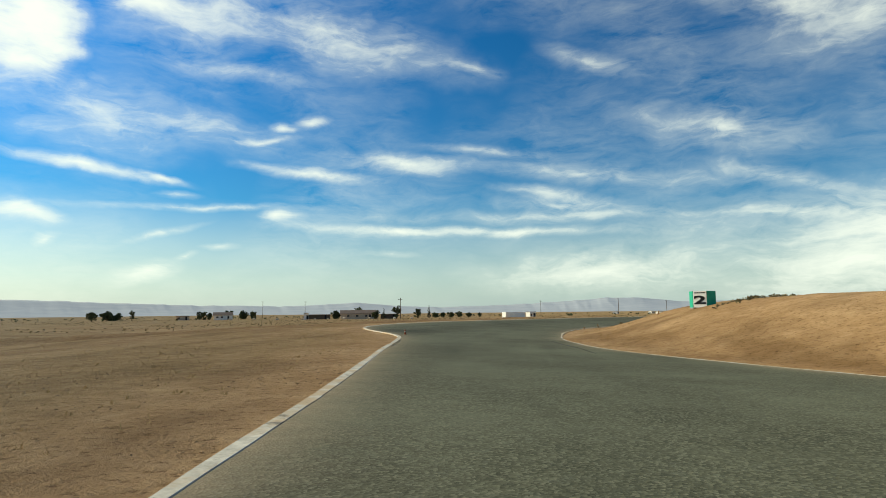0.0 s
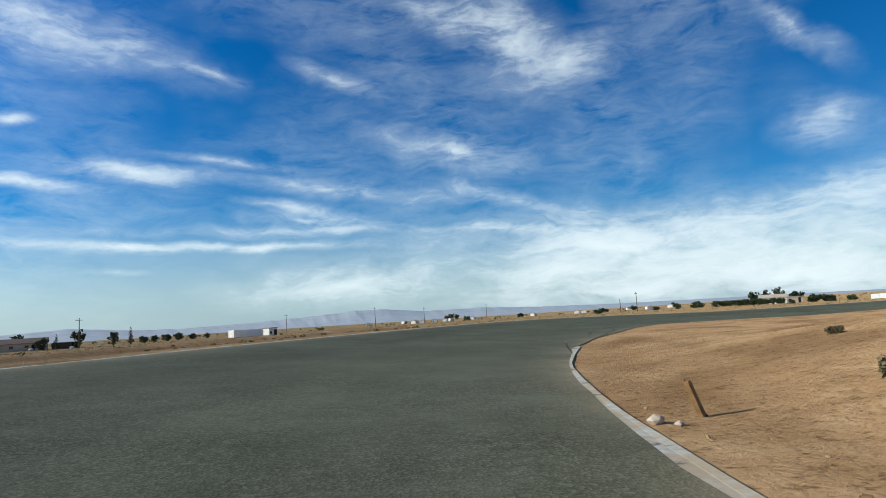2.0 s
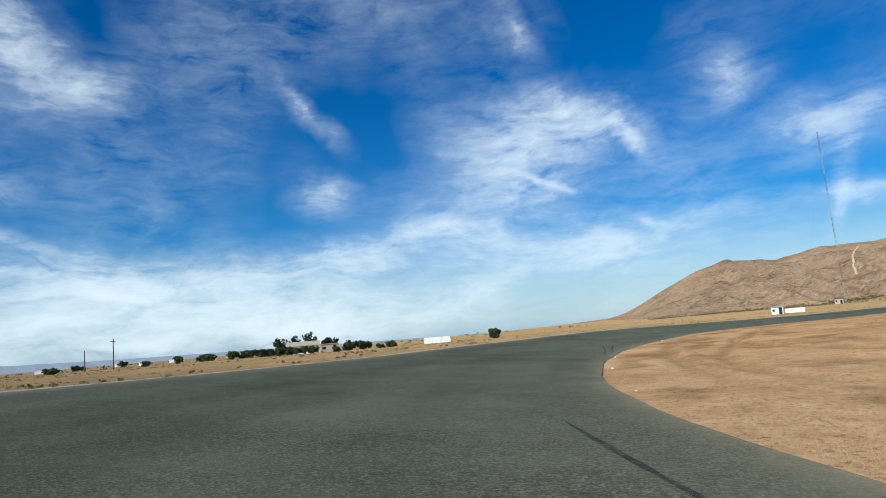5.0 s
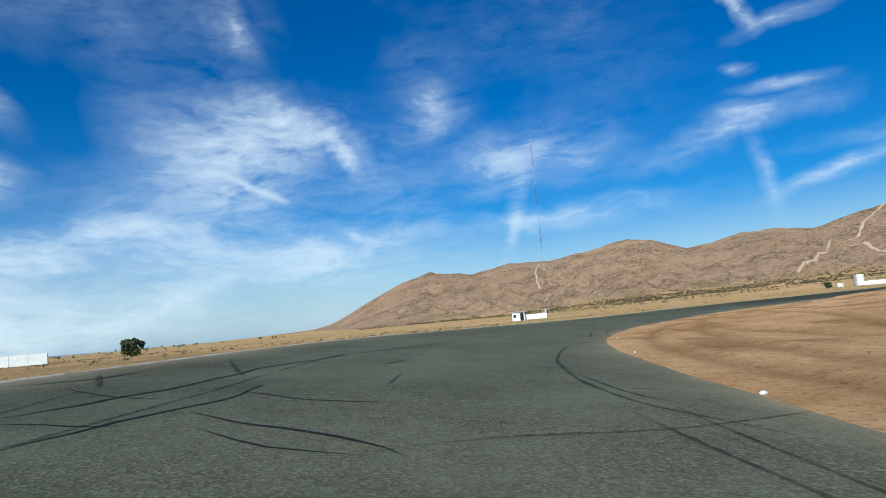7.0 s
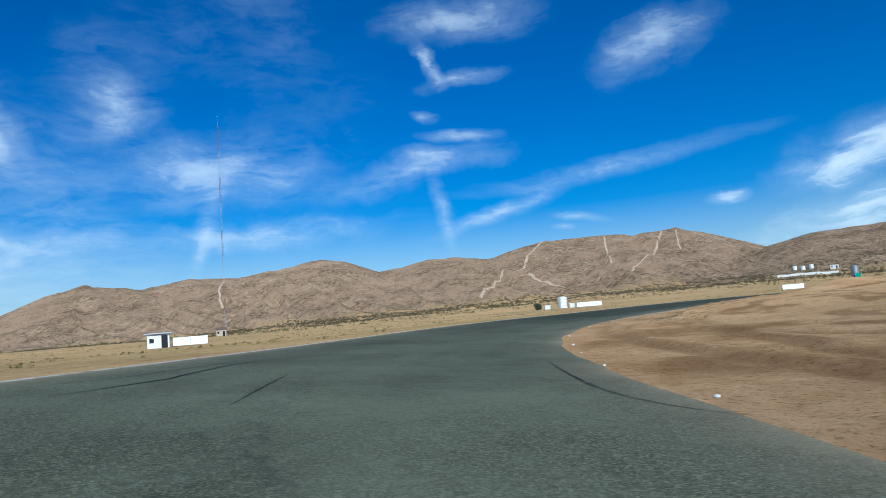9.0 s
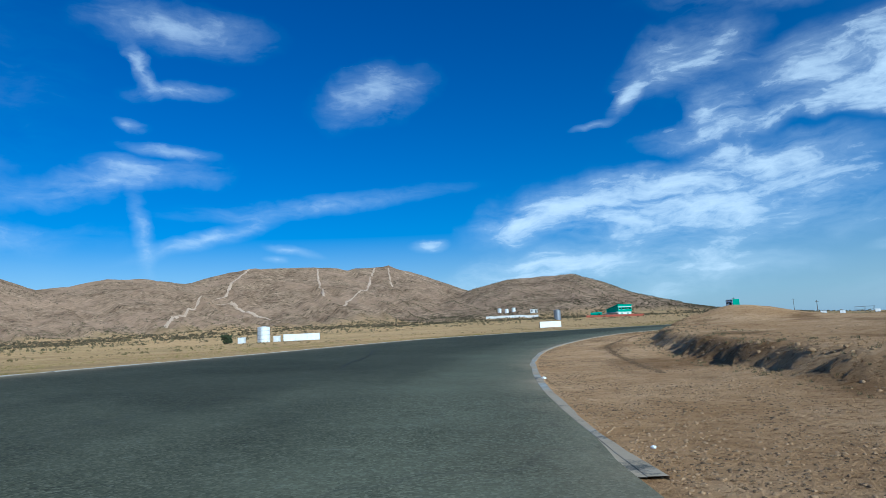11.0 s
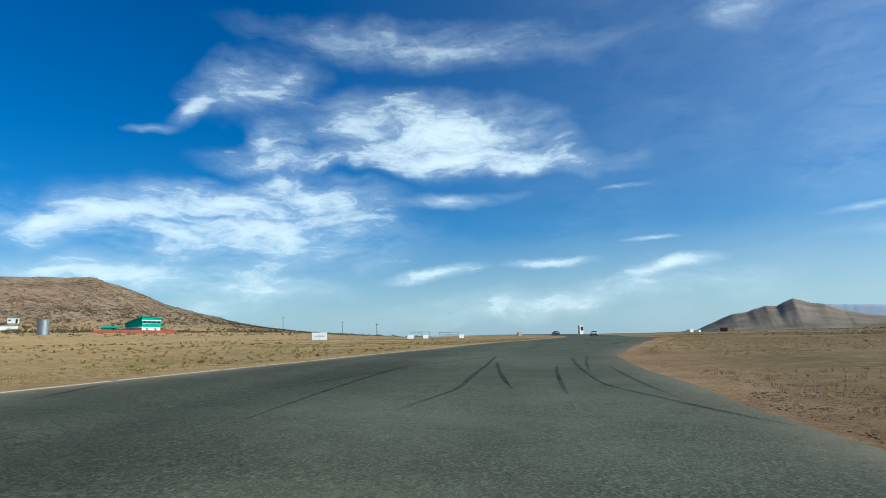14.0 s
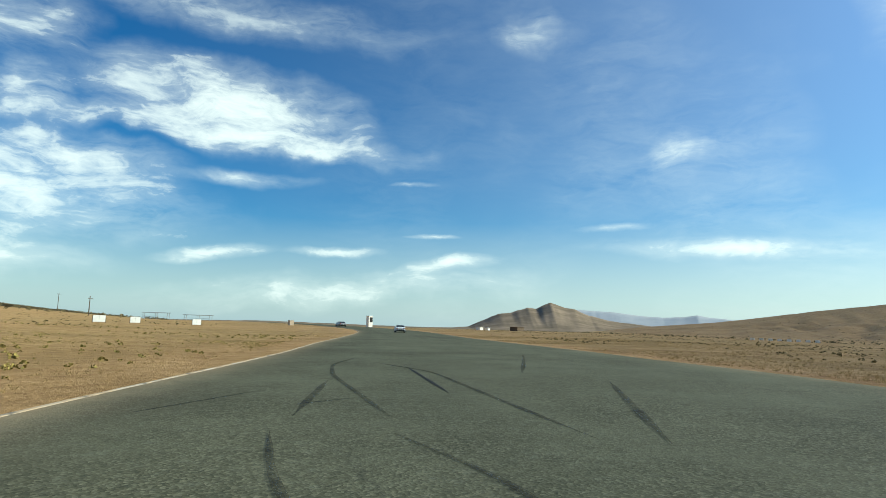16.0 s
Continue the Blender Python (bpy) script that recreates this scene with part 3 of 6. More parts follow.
def land(x, y, smooth_only=False):
    """Height of the natural ground, and how grassy and how hilly it is there."""
    shape = np.shape(x)
    x, y = np.ravel(np.asarray(x, float)), np.ravel(np.asarray(y, float))
    t, d = along(x, y)
    i = (t - S0) / 0.04
    zr = np.interp(i, np.arange(len(TS)), LZ)
    ei, eo, bk = inner_edge(t), outer_edge(t), bank(t)
    dx, dy = x - HUB[0], y - HUB[1]
    r, az = np.hypot(dx, dy), np.degrees(np.arctan2(dx, dy)) % 360
    s = 0.707 * dx - 0.707 * dy
    base = -2.8 + 1.6 * smooth(20, 170, s) + np.minimum(8 * (np.maximum(0, s - 220) / 200) ** 1.3, 26) * (1 - smooth(152, 172, az)) * smooth(60, 95, az) + 1.2 * fbm(x / 140, y / 140, 5)
    hill = np.zeros_like(r)
    z = base.copy()
    for azs, hs, dc, rb, power in ((RANGE_AZ, RANGE_H, 950, 470, 1.45), (MESA_AZ, MESA_H, 700, 425, 1.25), (SLOPE_AZ, SLOPE_H, 1600, 500, 1.5)):
        hc = np.interp(az, azs, hs, left=-5, right=-5)
        u = (r - rb) / (dc - rb)
        wob = np.clip(u, 0, 1) * np.clip(1.05 - u, 0, 1) * 4
        gully = np.abs(fbm(az / 2.2 + 1.5 * fbm(r / 90, az / 5, 31), r / 320, 11)) * (30 if azs is MESA_AZ else 56) + np.abs(fbm(x / 75, y / 75, 21)) * 12
        up = np.clip(u, 0, 1) ** power
        down = np.clip(1 - 0.9 * (u - 1), 0.05, 1)
        h = base + np.maximum(hc - base, 0) * up * down - gully * wob * np.clip(hc / 90, 0, 1) * 0.8
        take = h > z
        z = np.where(take, h, z)
        hill = np.maximum(hill, np.where(hc > 4, smooth(0.02, 0.22, u), 0) * (0.35 if azs is SLOPE_AZ else 1.0))
    # outside the bend
    out = np.maximum(eo - d, 0)
    z_out = zr - bk * eo - 0.02
    w = smooth(2, 48, out)
    outside = z_out * (1 - w) + z * w + 0.10 * smooth(1, 6, out) * (fbm(x / 3, y / 3, 3) + fbm(x / 11, y / 11, 4) * 2)
    # an old earth bank across the entry field, and its ditch
    near = (x > -175) & (x < 50) & (y > 40) & (y < 150)
    gap = np.full(len(x), 99.0)
    for (ax, ay), (bx, by) in zip(BERM, BERM[1:]):
        px, py, lx, ly = x[near] - ax, y[near] - ay, bx - ax, by - ay
        u = np.clip((px * lx + py * ly) / (lx * lx + ly * ly), 0, 1)
        far_off = np.hypot(px - u * lx, py - u * ly) * np.sign(lx * py - ly * px)
        gap[near] = np.where(np.abs(far_off) < np.abs(gap[near]), far_off, gap[near])
    gap = gap + 1.6 * fbm(x / 14, y / 14, 33, 3)
    outside = outside + (0.55 * np.exp(-((gap - 1.6) / 1.5) ** 2) - 0.16 * np.exp(-((gap + 1.4) / 1.2) ** 2)) * smooth(2, 6, out)
    # inside the bend
    inn = np.maximum(d - ei, 0)
    z_in = zr - bk * ei - 0.02
    w = smooth(3, 45, inn)
    mound1 = 2.25 * smooth(0.5, 11, inn) * smooth(-2.2, 0.1, t) * (1 - smooth(1.7, 3.4, t)) * (1 - smooth(16, 60, inn))
    edge = 5.6 + 1.6 * fbm(x / 4, y / 4, 8) + 1.1 * fbm(x / 1.3, y / 1.3, 9, 3)
    cut = (0.62 + 0.35 * fbm(x / 6, y / 6, 18)) * smooth(0, 0.95, inn - edge) * smooth(10.7, 11.7, t) * (1 - smooth(14.0, 14.7, t)) * (1 - smooth(15, 50, inn))
    knoll = 1.25 * np.exp(-(np.abs(t - 13.45) / 0.46) ** 2.6 - ((inn - 10.3) / 4.4) ** 2) * (1 + 0.35 * fbm(x / 2.2, y / 2.2, 19))
    exit_gate = smooth(11.6, 12.4, t) * (1 - smooth(14.0, 14.6, t))
    rut_at = 2.3 + 0.8 * smooth(12.2, 13.2, t) + 0.8 * fbm(t * 3, t * 0, 97, 2)
    rut = exit_gate * (0.10 * smooth(0.2, 1.0, inn - rut_at) - 0.07 * np.exp(-((inn - rut_at - 0.75) / 0.35) ** 2))
    pressed = smooth(5.2, 6.2, t) * (1 - smooth(10.4, 11.2, t))
    for at, swing in ((2.6, 0.9), (4.1, 0.9), (6.5, 1.6), (10.0, 3.0)):
        off = inn - at - swing * np.sin(t * 1.9 + at)
        rut = rut + pressed * (0.07 * np.exp(-((off - 0.7) / 0.4) ** 2) - 0.06 * np.exp(-(off / 0.4) ** 2))
    rough_in = 0.10 * smooth(0.5, 5, inn) * (fbm(x / 2.5, y / 2.5, 13) + 2.2 * fbm(x / 9, y / 9, 14))
    inside = z_in * (1 - w) + (-2.75 + 0.5 * fbm(x / 35, y / 35, 15)) * w + mound1 + cut + knoll + rut + rough_in
    inside = np.where(t > 15.2, z_in * (1 - smooth(2, 60, inn)) + z * smooth(2, 60, inn), inside) if not smooth_only else inside
    onroad = zr - bk * d - 0.02 - 0.10 * smooth(0.6, 1.8, np.minimum(ei - d, d - eo))
    far = (r > 200)
    zz = np.where(d < eo, outside, np.where(d > ei, np.where(far, z, inside), onroad))
    infield = (d > ei) & (r < 200)
    fade = 1 - smooth(13.6, 14.9, t)
    grass = np.where(d < eo, smooth(0.4, 5, out) * (0.6 + 0.4 * smooth(2.0, 4.5, t)), np.where(infield, fade * (0.12 * smooth(10, 40, inn) + 0.15 * (1 - smooth(1.6, 3.2, t))) + (1 - fade) * smooth(0.5, 5, inn), smooth(0.5, 5, inn)))
    streak = smooth(0.02, 0.20, fbm(t * 4.5, d * 0.42, 171, 4) + 0.35 * fbm(x / 2.2, y / 2.2, 175, 3)) * smooth(0.2, 1.5, np.maximum(inn, out))
    stony = smooth(10.2, 11.6, t) * (1 - smooth(13.6, 14.3, t)) * (d > ei)
    turnings = smooth(5.2, 6.2, t) * (1 - smooth(10.4, 11.2, t)) * (d > ei)
    for at, swing in ((2.6, 0.9), (4.1, 0.9), (6.5, 1.6), (10.0, 3.0)):
        streak = np.maximum(streak, 0.85 * turnings * np.exp(-((inn - at - swing * np.sin(t * 1.9 + at)) / 0.45) ** 2))
    streak = np.clip(streak * (1 - 0.15 * (d > ei) * (1 - stony)) + 0.26 * smooth(5.5, 8.5, t) * (1 - 0.8 * smooth(10.6, 11.4, t)) * (d > ei) * fade, 0, 1) * (1 - 0.8 * exit_gate * np.exp(-((inn - rut_at) / 0.5) ** 4))
    # the rut's shadow line, painted dark into the soil colour
    streak = np.maximum(streak, 0.9 * exit_gate * np.exp(-((inn - rut_at - 0.9) / 0.22) ** 2))
    worn = 0.75 * smooth(-0.02, 0.16, fbm(t * 2.4, out / 7.0, 177, 4)) * smooth(3, 7, out) * (out < 160) * (1 - smooth(9.5, 11, t))
    streak = np.where(d < eo, np.maximum(streak, worn), streak)
    grass = np.where(d < eo, grass * (1 - 0.9 * worn), grass)
    streak = np.where(d < eo, np.maximum(streak, 0.95 * np.exp(-(gap / 1.5) ** 2)), streak)
    grass = np.where(d < eo, grass * (1 - 0.8 * np.exp(-(gap / 1.7) ** 2)), grass)
    grass = np.where(d < eo, np.maximum(grass, 0.65 * smooth(10, 12, t)), grass)
    streak = np.where(d < eo, streak * (0.35 + 0.5 * (1 - smooth(2.0, 4.0, t))), streak * (1 - 0.8 * smooth(35, 80, inn)))
    return zz.reshape(shape), grass.reshape(shape), hill.reshape(shape), streak.reshape(shape)


def height(x, y):
    return float(land(np.array([x]), np.array([y]))[0][0])


def mesh_from(name, verts, faces, material):
    me = bpy.data.meshes.new(name)
    me.from_pydata([tuple(v) for v in verts], [], [tuple(f) for f in faces])
    me.materials.append(material)
    me.update()
    return me


def grid_faces(rows, cols, wrap=False):
    a = np.arange(rows * cols).reshape(rows, cols)
    b = np.roll(a, -1, 1) if wrap else a[:, 1:]
    a = a if wrap else a[:, :-1]
    return np.stack([a[:-1], b[:-1], b[1:], a[1:]], -1).reshape(-1, 4)


GRID = {}


def sheet_height(x, y):
    """Height of the ground's mesh itself."""
    r = np.hypot(x - HUB[0], y - HUB[1])
    a = np.degrees(np.arctan2(x - HUB[0], y - HUB[1])) % 360
    u = np.interp(r, GRID["rad"], np.arange(len(GRID["rad"])))
    v = np.interp(a, GRID["deg"], np.arange(len(GRID["deg"])))
    i, j = np.minimum(u.astype(int), len(GRID["rad"]) - 2), np.minimum(v.astype(int), len(GRID["deg"]) - 2)
    u, v, z = u - i, v - j, GRID["z"]
    return (z[i, j] * (1 - u) + z[i + 1, j] * u) * (1 - v) + (z[i, j + 1] * (1 - u) + z[i + 1, j + 1] * u) * v


def build_ground():
    rad = np.concatenate([np.arange(2, 60, 4.0), np.arange(60, 100, 1.0), np.arange(100, 107, 0.5), np.arange(107, 126, 0.3), np.arange(126, 140, 0.5), np.arange(140, 200, 1.0), 200 * (1200 / 200) ** (np.arange(120) / 120.0), 1200 * (4700 / 1200) ** (np.arange(41) / 40.0)])
    deg = np.concatenate([np.arange(0, 46, 0.5), np.arange(46, 102, 0.2), np.arange(102, 360, 0.5)])
    ang = np.radians(deg)
    rr, aa = np.meshgrid(rad, ang, indexing="ij")
    x, y = HUB[0] + rr * np.sin(aa), HUB[1] + rr * np.cos(aa)
    z, grass, hill, streak = land(x, y)
    GRID.update(rad=rad, deg=np.append(deg, 360.0), z=np.column_stack([z, z[:, 0]]))
    verts = np.stack([x, y, z], -1).reshape(-1, 3)
    faces = grid_faces(len(rad), len(ang), True)[:, ::-1].tolist()
    hub = len(verts)
    verts = np.vstack([verts, [[HUB[0], HUB[1], height(*HUB)]]])
    faces += [(hub, (k + 1) % len(ang), k) for k in range(len(ang))]
    me = mesh_from("ground", verts, faces, MAT["ground"])
    for key, val in (("grass", grass), ("hill", hill), ("streak", streak)):
        at = me.attributes.new(key, "FLOAT", "POINT")
        at.data.foreach_set("value", np.append(val.ravel(), 0.0).astype(np.float32))
    me.polygons.foreach_set("use_smooth", np.ones(len(me.polygons), bool))
    if me.polygons[5000].normal.z < 0:
        me.flip_normals()
    return tagged(new("ground", me), "dry tan desert soil with sparse yellow grass and brown hills", "ground", kind="structure")


def build_road():
    ts = np.arange(-3.9, 23.9, 0.025)
    cols = np.concatenate([[0, 0.015, 0.03], np.linspace(0.06, 0.94, 36), [0.955, 0.97, 0.985, 1]])
    eo, ei = outer_edge(ts), inner_edge(ts)
    k = np.ones(9) / 9
    eo, ei = (np.convolve(np.pad(e, 4, "edge"), k, "valid") for e in (eo, ei))
    d = eo[:, None] + (ei - eo)[:, None] * cols[None]
    d[:, 0] += 0.08 * fbm(ts * 9, ts * 0, 41)
    d[:, -1] += 0.5 * fbm(ts * 6, ts * 0 + 5, 42)
    tt = np.repeat(ts[:, None], len(cols), 1)
    p = at_road(tt.ravel(), d.ravel())
    p[:, 2] += 0.012
    me = mesh_from("road", p, grid_faces(len(ts), len(cols)).tolist(), MAT["asphalt"])
    # darker outer lanes at the exit, paler mid-bend: sun-angle brightness put into tone
    line = np.exp(-((d - 0.3) / 2.0) ** 2) * 0.08 + (0.34 + 0.75 * smooth(10.8, 11.8, tt) * (1 - smooth(13.7, 14.3, tt))) * smooth(0.0, 4.8, -d) + 0.9 * fbm(tt * 1.3, d * 1.1, 181, 4) + 0.5 * fbm(tt * 9, d * 0.35, 185, 3)
    line += 0.35 * smooth(10.6, 12.0, tt) * (1 - smooth(14.6, 15.6, tt)) * smooth(-0.5, 3.0, -d) - 0.22 * smooth(6.4, 7.4, tt) * (1 - smooth(9.4, 10.4, tt))
    line += 0.75 * np.exp(-((tt - 1.32 + 0.05 * fbm(tt * 30, d, 187)) / 0.085) ** 2 - ((d + 6.5) / 2.2) ** 2)
    dust = 0.75 * np.exp(-((ei[:, None] - d) / 0.55)) * (0.5 + fbm(tt * 9, d * 0.5, 189, 3)) + 0.55 * np.exp(-((d - eo[:, None]) / 0.5))
    for key, val in (("line", line), ("dust", dust)):
        at = me.attributes.new(key, "FLOAT", "POINT")
        at.data.foreach_set("value", np.clip(val, 0, 1).ravel().astype(np.float32))
    if me.polygons[100].normal.z < 0:
        me.flip_normals()
    return tagged(new("road", me), "worn grey asphalt racing track with skid marks", "road", kind="structure")


build_ground()
build_road()


def kerb_strip(name, side, t0, t1, width, lift, material, label):
    """A continuous low concrete edging along one side of the road."""
    ts = np.arange(t0, t1, 0.02)
    e = (outer_edge if side < 0 else inner_edge)(ts)
    e = np.convolve(np.pad(e, 4, "edge"), np.ones(9) / 9, "valid")
    prof = [(-0.22, -0.10), (-0.22, min(lift, 0.010)), (-0.01, min(lift, 0.010)), (0.0, lift), (width, lift + 0.006), (width, -0.12)]
    d = np.stack([e + side * a for a, _ in prof], 1)
    chip = 0.35 * width * fbm(ts * 30, ts * 0 + width * 9, 45, 3)
    d[:, 2:4] += side * chip[:, None]
    d[:, 4:] -= side * (width * 0.5 * np.clip(fbm(ts * 7, ts * 0 + 4, 47, 4) * 3, 0, 1))[:, None]
    p = at_road(np.repeat(ts, len(prof)), d.ravel())
    p[:, 2] += np.tile([b for _, b in prof], len(ts))
    me = mesh_from(name, p, grid_faces(len(ts), len(prof)).tolist(), material)
    bm = bmesh.new()
    bm.from_mesh(me)
    bmesh.ops.recalc_face_normals(bm, faces=bm.faces)
    bm.to_mesh(me)
    bm.free()
    return tagged(new(name, me), label, "kerb", kind="structure")


kerb_strip("kerb_outer", -1, -3.5, 13.8, 0.17, 0.019, MAT["kerb"], "pale concrete edging along the outside of the track")
kerb_strip("kerb_straight", -1, 13.8, 22, 0.06, 0.02, MAT["exit_kerb"], "thin dusty concrete edging along the straight")
kerb_strip("kerb_inner", 1, -3.5, 2.9, 0.10, 0.012, MAT["dusty_kerb"], "dusty concrete edging along the inside of the track")
kerb_strip("kerb_exit", 1, 11.2, 14.2, 0.17, 0.016, MAT["exit_kerb"], "worn white concrete edging on the inside of the exit")


# Tyre marks and tar seams on the asphalt.
MARKS = []


def mark(width, *places):
    MARKS.append((width, places))


mark(0.12, (4.040, -2.98), (3.928, -1.55))
mark(0.12, (4.143, -1.74), (3.934, 0.34), (3.700, 2.70))
mark(0.09, (3.869, 0.95), (3.716, 1.81))
mark(0.27, (3.971, 2.81), (3.834, 2.59), (3.729, 2.31))
mark(0.07, (3.747, -2.27), (3.851, -2.58))
mark(0.07, (3.917, -0.81), (4.102, -1.27))
mark(0.18, (5.356, 1.44), (4.944, 2.11))
mark(0.14, (4.657, -4.34), (4.954, -5.57))
mark(0.14, (7.008, 1.50), (6.753, 2.90), (6.503, 3.63))
mark(0.11, (6.993, 2.46), (6.631, 3.80))
mark(0.09, (6.475, -3.82), (6.510, -3.82), (6.589, -4.01))
mark(0.09, (6.536, -2.12), (6.565, -2.19))
mark(0.11, (6.580, -6.95), (6.667, -7.67))
mark(0.09, (11.701, -4.56), (11.990, -5.97), (12.480, -10.45))
mark(0.23, (16.283, -0.15), (16.379, -0.79), (16.513, -1.73), (16.647, -2.26), (16.803, -2.05))
mark(0.18, (16.719, -1.33), (16.573, 0.53), (16.232, 2.03))
mark(0.11, (16.645, -0.15), (16.390, 0.73))
mark(0.27, (16.279, -1.31), (16.462, -1.61))
mark(0.27, (16.499, 4.43), (16.223, 2.69))
mark(0.45, (17.013, 4.94), (16.579, 2.84))
mark(0.14, (16.281, -3.25), (16.385, -2.37))
mark(0.13, (3.020, 1.61), (2.829, 1.96), (2.719, 2.08))
mark(0.02, (1.650, -2.28), (1.662, -2.36), (1.676, -2.42))
mark(0.02, (1.691, -2.20), (1.729, -2.47), (1.748, -2.44))
mark(0.09, (7.240, -5.32), (7.320, -5.05), (7.400, -4.94), (7.520, -5.09), (7.720, -4.53), (8.080, -2.61))
mark(0.10, (7.200, -3.98), (7.240, -3.91), (7.280, -3.85), (7.320, -3.40), (7.400, -3.67))
mark(0.06, (7.360, -3.68), (7.320, -2.48), (7.320, -1.02))
mark(0.06, (7.280, -3.45), (7.240, -2.26), (7.240, -1.07), (7.200, -0.53))
mark(0.06, (7.240, -2.73), (7.200, -1.86), (7.200, -0.91))
mark(0.06, (7.240, -5.18), (7.240, -4.38), (7.240, -3.74))
mark(0.20, (7.600, -7.15), (7.440, -4.61))
mark(0.16, (7.440, -7.65), (7.360, -6.09))
mark(0.08, (7.560, -2.60), (7.640, -2.36))
mark(0.12, (7.400, -1.52), (7.480, -1.65))
mark(0.16, (8.120, 3.14), (7.920, 2.11), (7.640, 1.77), (7.440, 1.94), (7.320, 2.39), (7.280, 3.00), (7.240, 3.36))
mark(0.13, (7.520, 1.93), (7.360, 2.52), (7.320, 3.07))
mark(0.05, (7.400, 2.47), (7.400, 3.41))
mark(0.05, (7.360, -0.99), (7.360, -0.47))
mark(0.12, (7.200, -0.91), (7.240, 0.64), (7.240, 1.74), (7.280, 3.38), (7.320, 4.84))
mark(0.08, (7.360, -7.71), (7.400, -7.22), (7.480, -7.16))
mark(0.06, (7.360, -6.61), (7.320, -5.24), (7.320, -4.27))
mark(0.09, (8.240, -5.38), (8.240, -3.88), (8.200, -2.67), (8.200, -2.04))
mark(0.22, (8.440, -5.05), (8.640, -7.74))
mark(0.13, (8.320, -2.94), (8.480, -3.09), (8.760, -2.82))
mark(0.16, (8.600, 1.97), (8.400, 2.50), (8.280, 2.86), (8.240, 3.18))
mark(0.13, (8.800, 2.49), (8.400, 3.41), (8.320, 4.27))
mark(0.13, (8.560, -8.21), (8.400, -5.58))
mark(0.07, (8.320, -6.45), (8.400, -5.68), (8.560, -5.37), (8.800, -3.70))
mark(0.09, (9.360, -6.86), (9.480, -6.58), (9.680, -7.40), (9.880, -5.88))
mark(0.13, (9.320, -3.27), (9.520, -4.28))
mark(0.20, (9.680, 1.92), (9.400, 2.35), (9.320, 2.88), (9.280, 3.84))
mark(0.13, (9.400, -8.78), (9.480, -7.90), (9.720, -7.88))
mark(0.05, (12.400, -5.64), (12.400, -4.03), (12.360, -2.29), (12.360, 0.30))
mark(0.13, (13.680, 1.45), (13.840, 2.28))
mark(0.08, (13.520, -11.04), (13.680, -11.22), (13.760, -9.12))
mark(0.13, (13.360, -6.40), (13.720, -8.82))
mark(0.13, (14.360, -6.70), (14.480, -7.34))
mark(0.18, (14.280, -2.49), (14.400, -2.34), (14.720, -1.94), (14.960, 0.67))
mark(0.20, (14.320, -0.71), (14.440, 0.14), (14.720, 0.59), (14.960, 0.67))
mark(0.18, (14.800, 0.88), (14.440, 1.17))
mark(0.18, (14.720, 2.78), (14.400, 2.08))
mark(0.16, (14.920, 3.68), (14.480, 3.13), (14.320, 3.98), (14.280, 4.27))
mark(0.16, (14.720, 4.38), (14.480, 3.99), (14.400, 3.91))
mark(0.20, (14.960, 4.38), (14.640, 3.49))
mark(0.13, (14.440, -3.25), (14.560, -2.54), (14.840, -0.67))
mark(0.24, (15.760, 3.49), (15.560, 2.30), (15.320, 1.39), (15.240, 1.15))
mark(0.20, (15.480, 1.36), (15.360, 1.32))
mark(0.14, (15.880, 5.52), (15.680, 4.93), (15.280, 2.94), (15.240, 2.88))
mark(0.13, (15.760, 3.63), (15.520, 5.12), (15.400, 5.94), (15.320, 6.19))
mark(0.13, (15.320, -0.65), (15.400, 1.16), (15.560, 4.05))
mark(0.14, (15.280, -0.89), (15.400, -0.63))
mark(0.14, (15.360, 1.84), (15.240, 1.43))
mark(0.13, (15.800, 7.60), (15.520, 6.41), (15.400, 6.47))
mark(0.16, (15.920, 5.97), (15.600, 3.74), (15.360, 2.04))
mark(0.20, (4.560, -1.62), (4.360, -1.42), (4.240, -1.20))
mark(0.12, (4.720, -4.68), (4.560, -3.94))
mark(0.14, (4.560, 0.72), (4.360, 1.36))
mark(0.06, (4.440, -7.74), (4.320, -6.67))
mark(0.06, (4.560, -8.83), (4.480, -8.34))
mark(0.14, (4.480, -2.37), (4.360, -2.02))
mark(0.05, (4.560, -2.52), (4.560, -0.83))
mark(0.13, (4.480, -6.79), (4.360, -5.17))
mark(0.20, (1.120, -4.83), (0.920, -3.46), (0.760, -2.87))
mark(0.14, (1.160, 2.58), (0.880, 3.86), (0.720, 4.00))
mark(0.16, (1.240, 1.83), (1.080, 3.76), (1.000, 5.77), (0.960, 8.04))
mark(0.12, (3.840, 0.33), (3.760, 1.13), (3.680, 1.93), (3.600, 2.40), (3.520, 2.66), (3.400, 2.80), (3.360, 2.75), (3.280, 2.65), (3.240, 2.73), (3.240, 2.74))
mark(0.13, (3.640, 2.29), (3.440, 2.49), (3.400, 2.65), (3.320, 2.64), (3.280, 2.71), (3.240, 2.71))
mark(0.12, (3.600, 0.62), (3.560, 1.28), (3.440, 1.59), (3.360, 1.86), (3.320, 1.98), (3.280, 2.06), (3.240, 2.08))
mark(0.12, (3.920, 1.90), (3.760, 1.44), (3.680, 0.94), (3.560, 0.64))
mark(0.12, (3.880, 2.26), (3.720, 1.71), (3.600, 1.26))
mark(0.12, (3.960, 1.99), (3.720, 2.29), (3.600, 2.50))
mark(0.12, (4.280, -5.14), (3.880, -2.66), (3.720, -1.51), (3.600, -0.96))
mark(0.12, (4.360, -5.17), (4.000, -3.23))
mark(0.12, (3.400, 2.65), (3.360, 2.78), (3.320, 2.93), (3.280, 3.06))
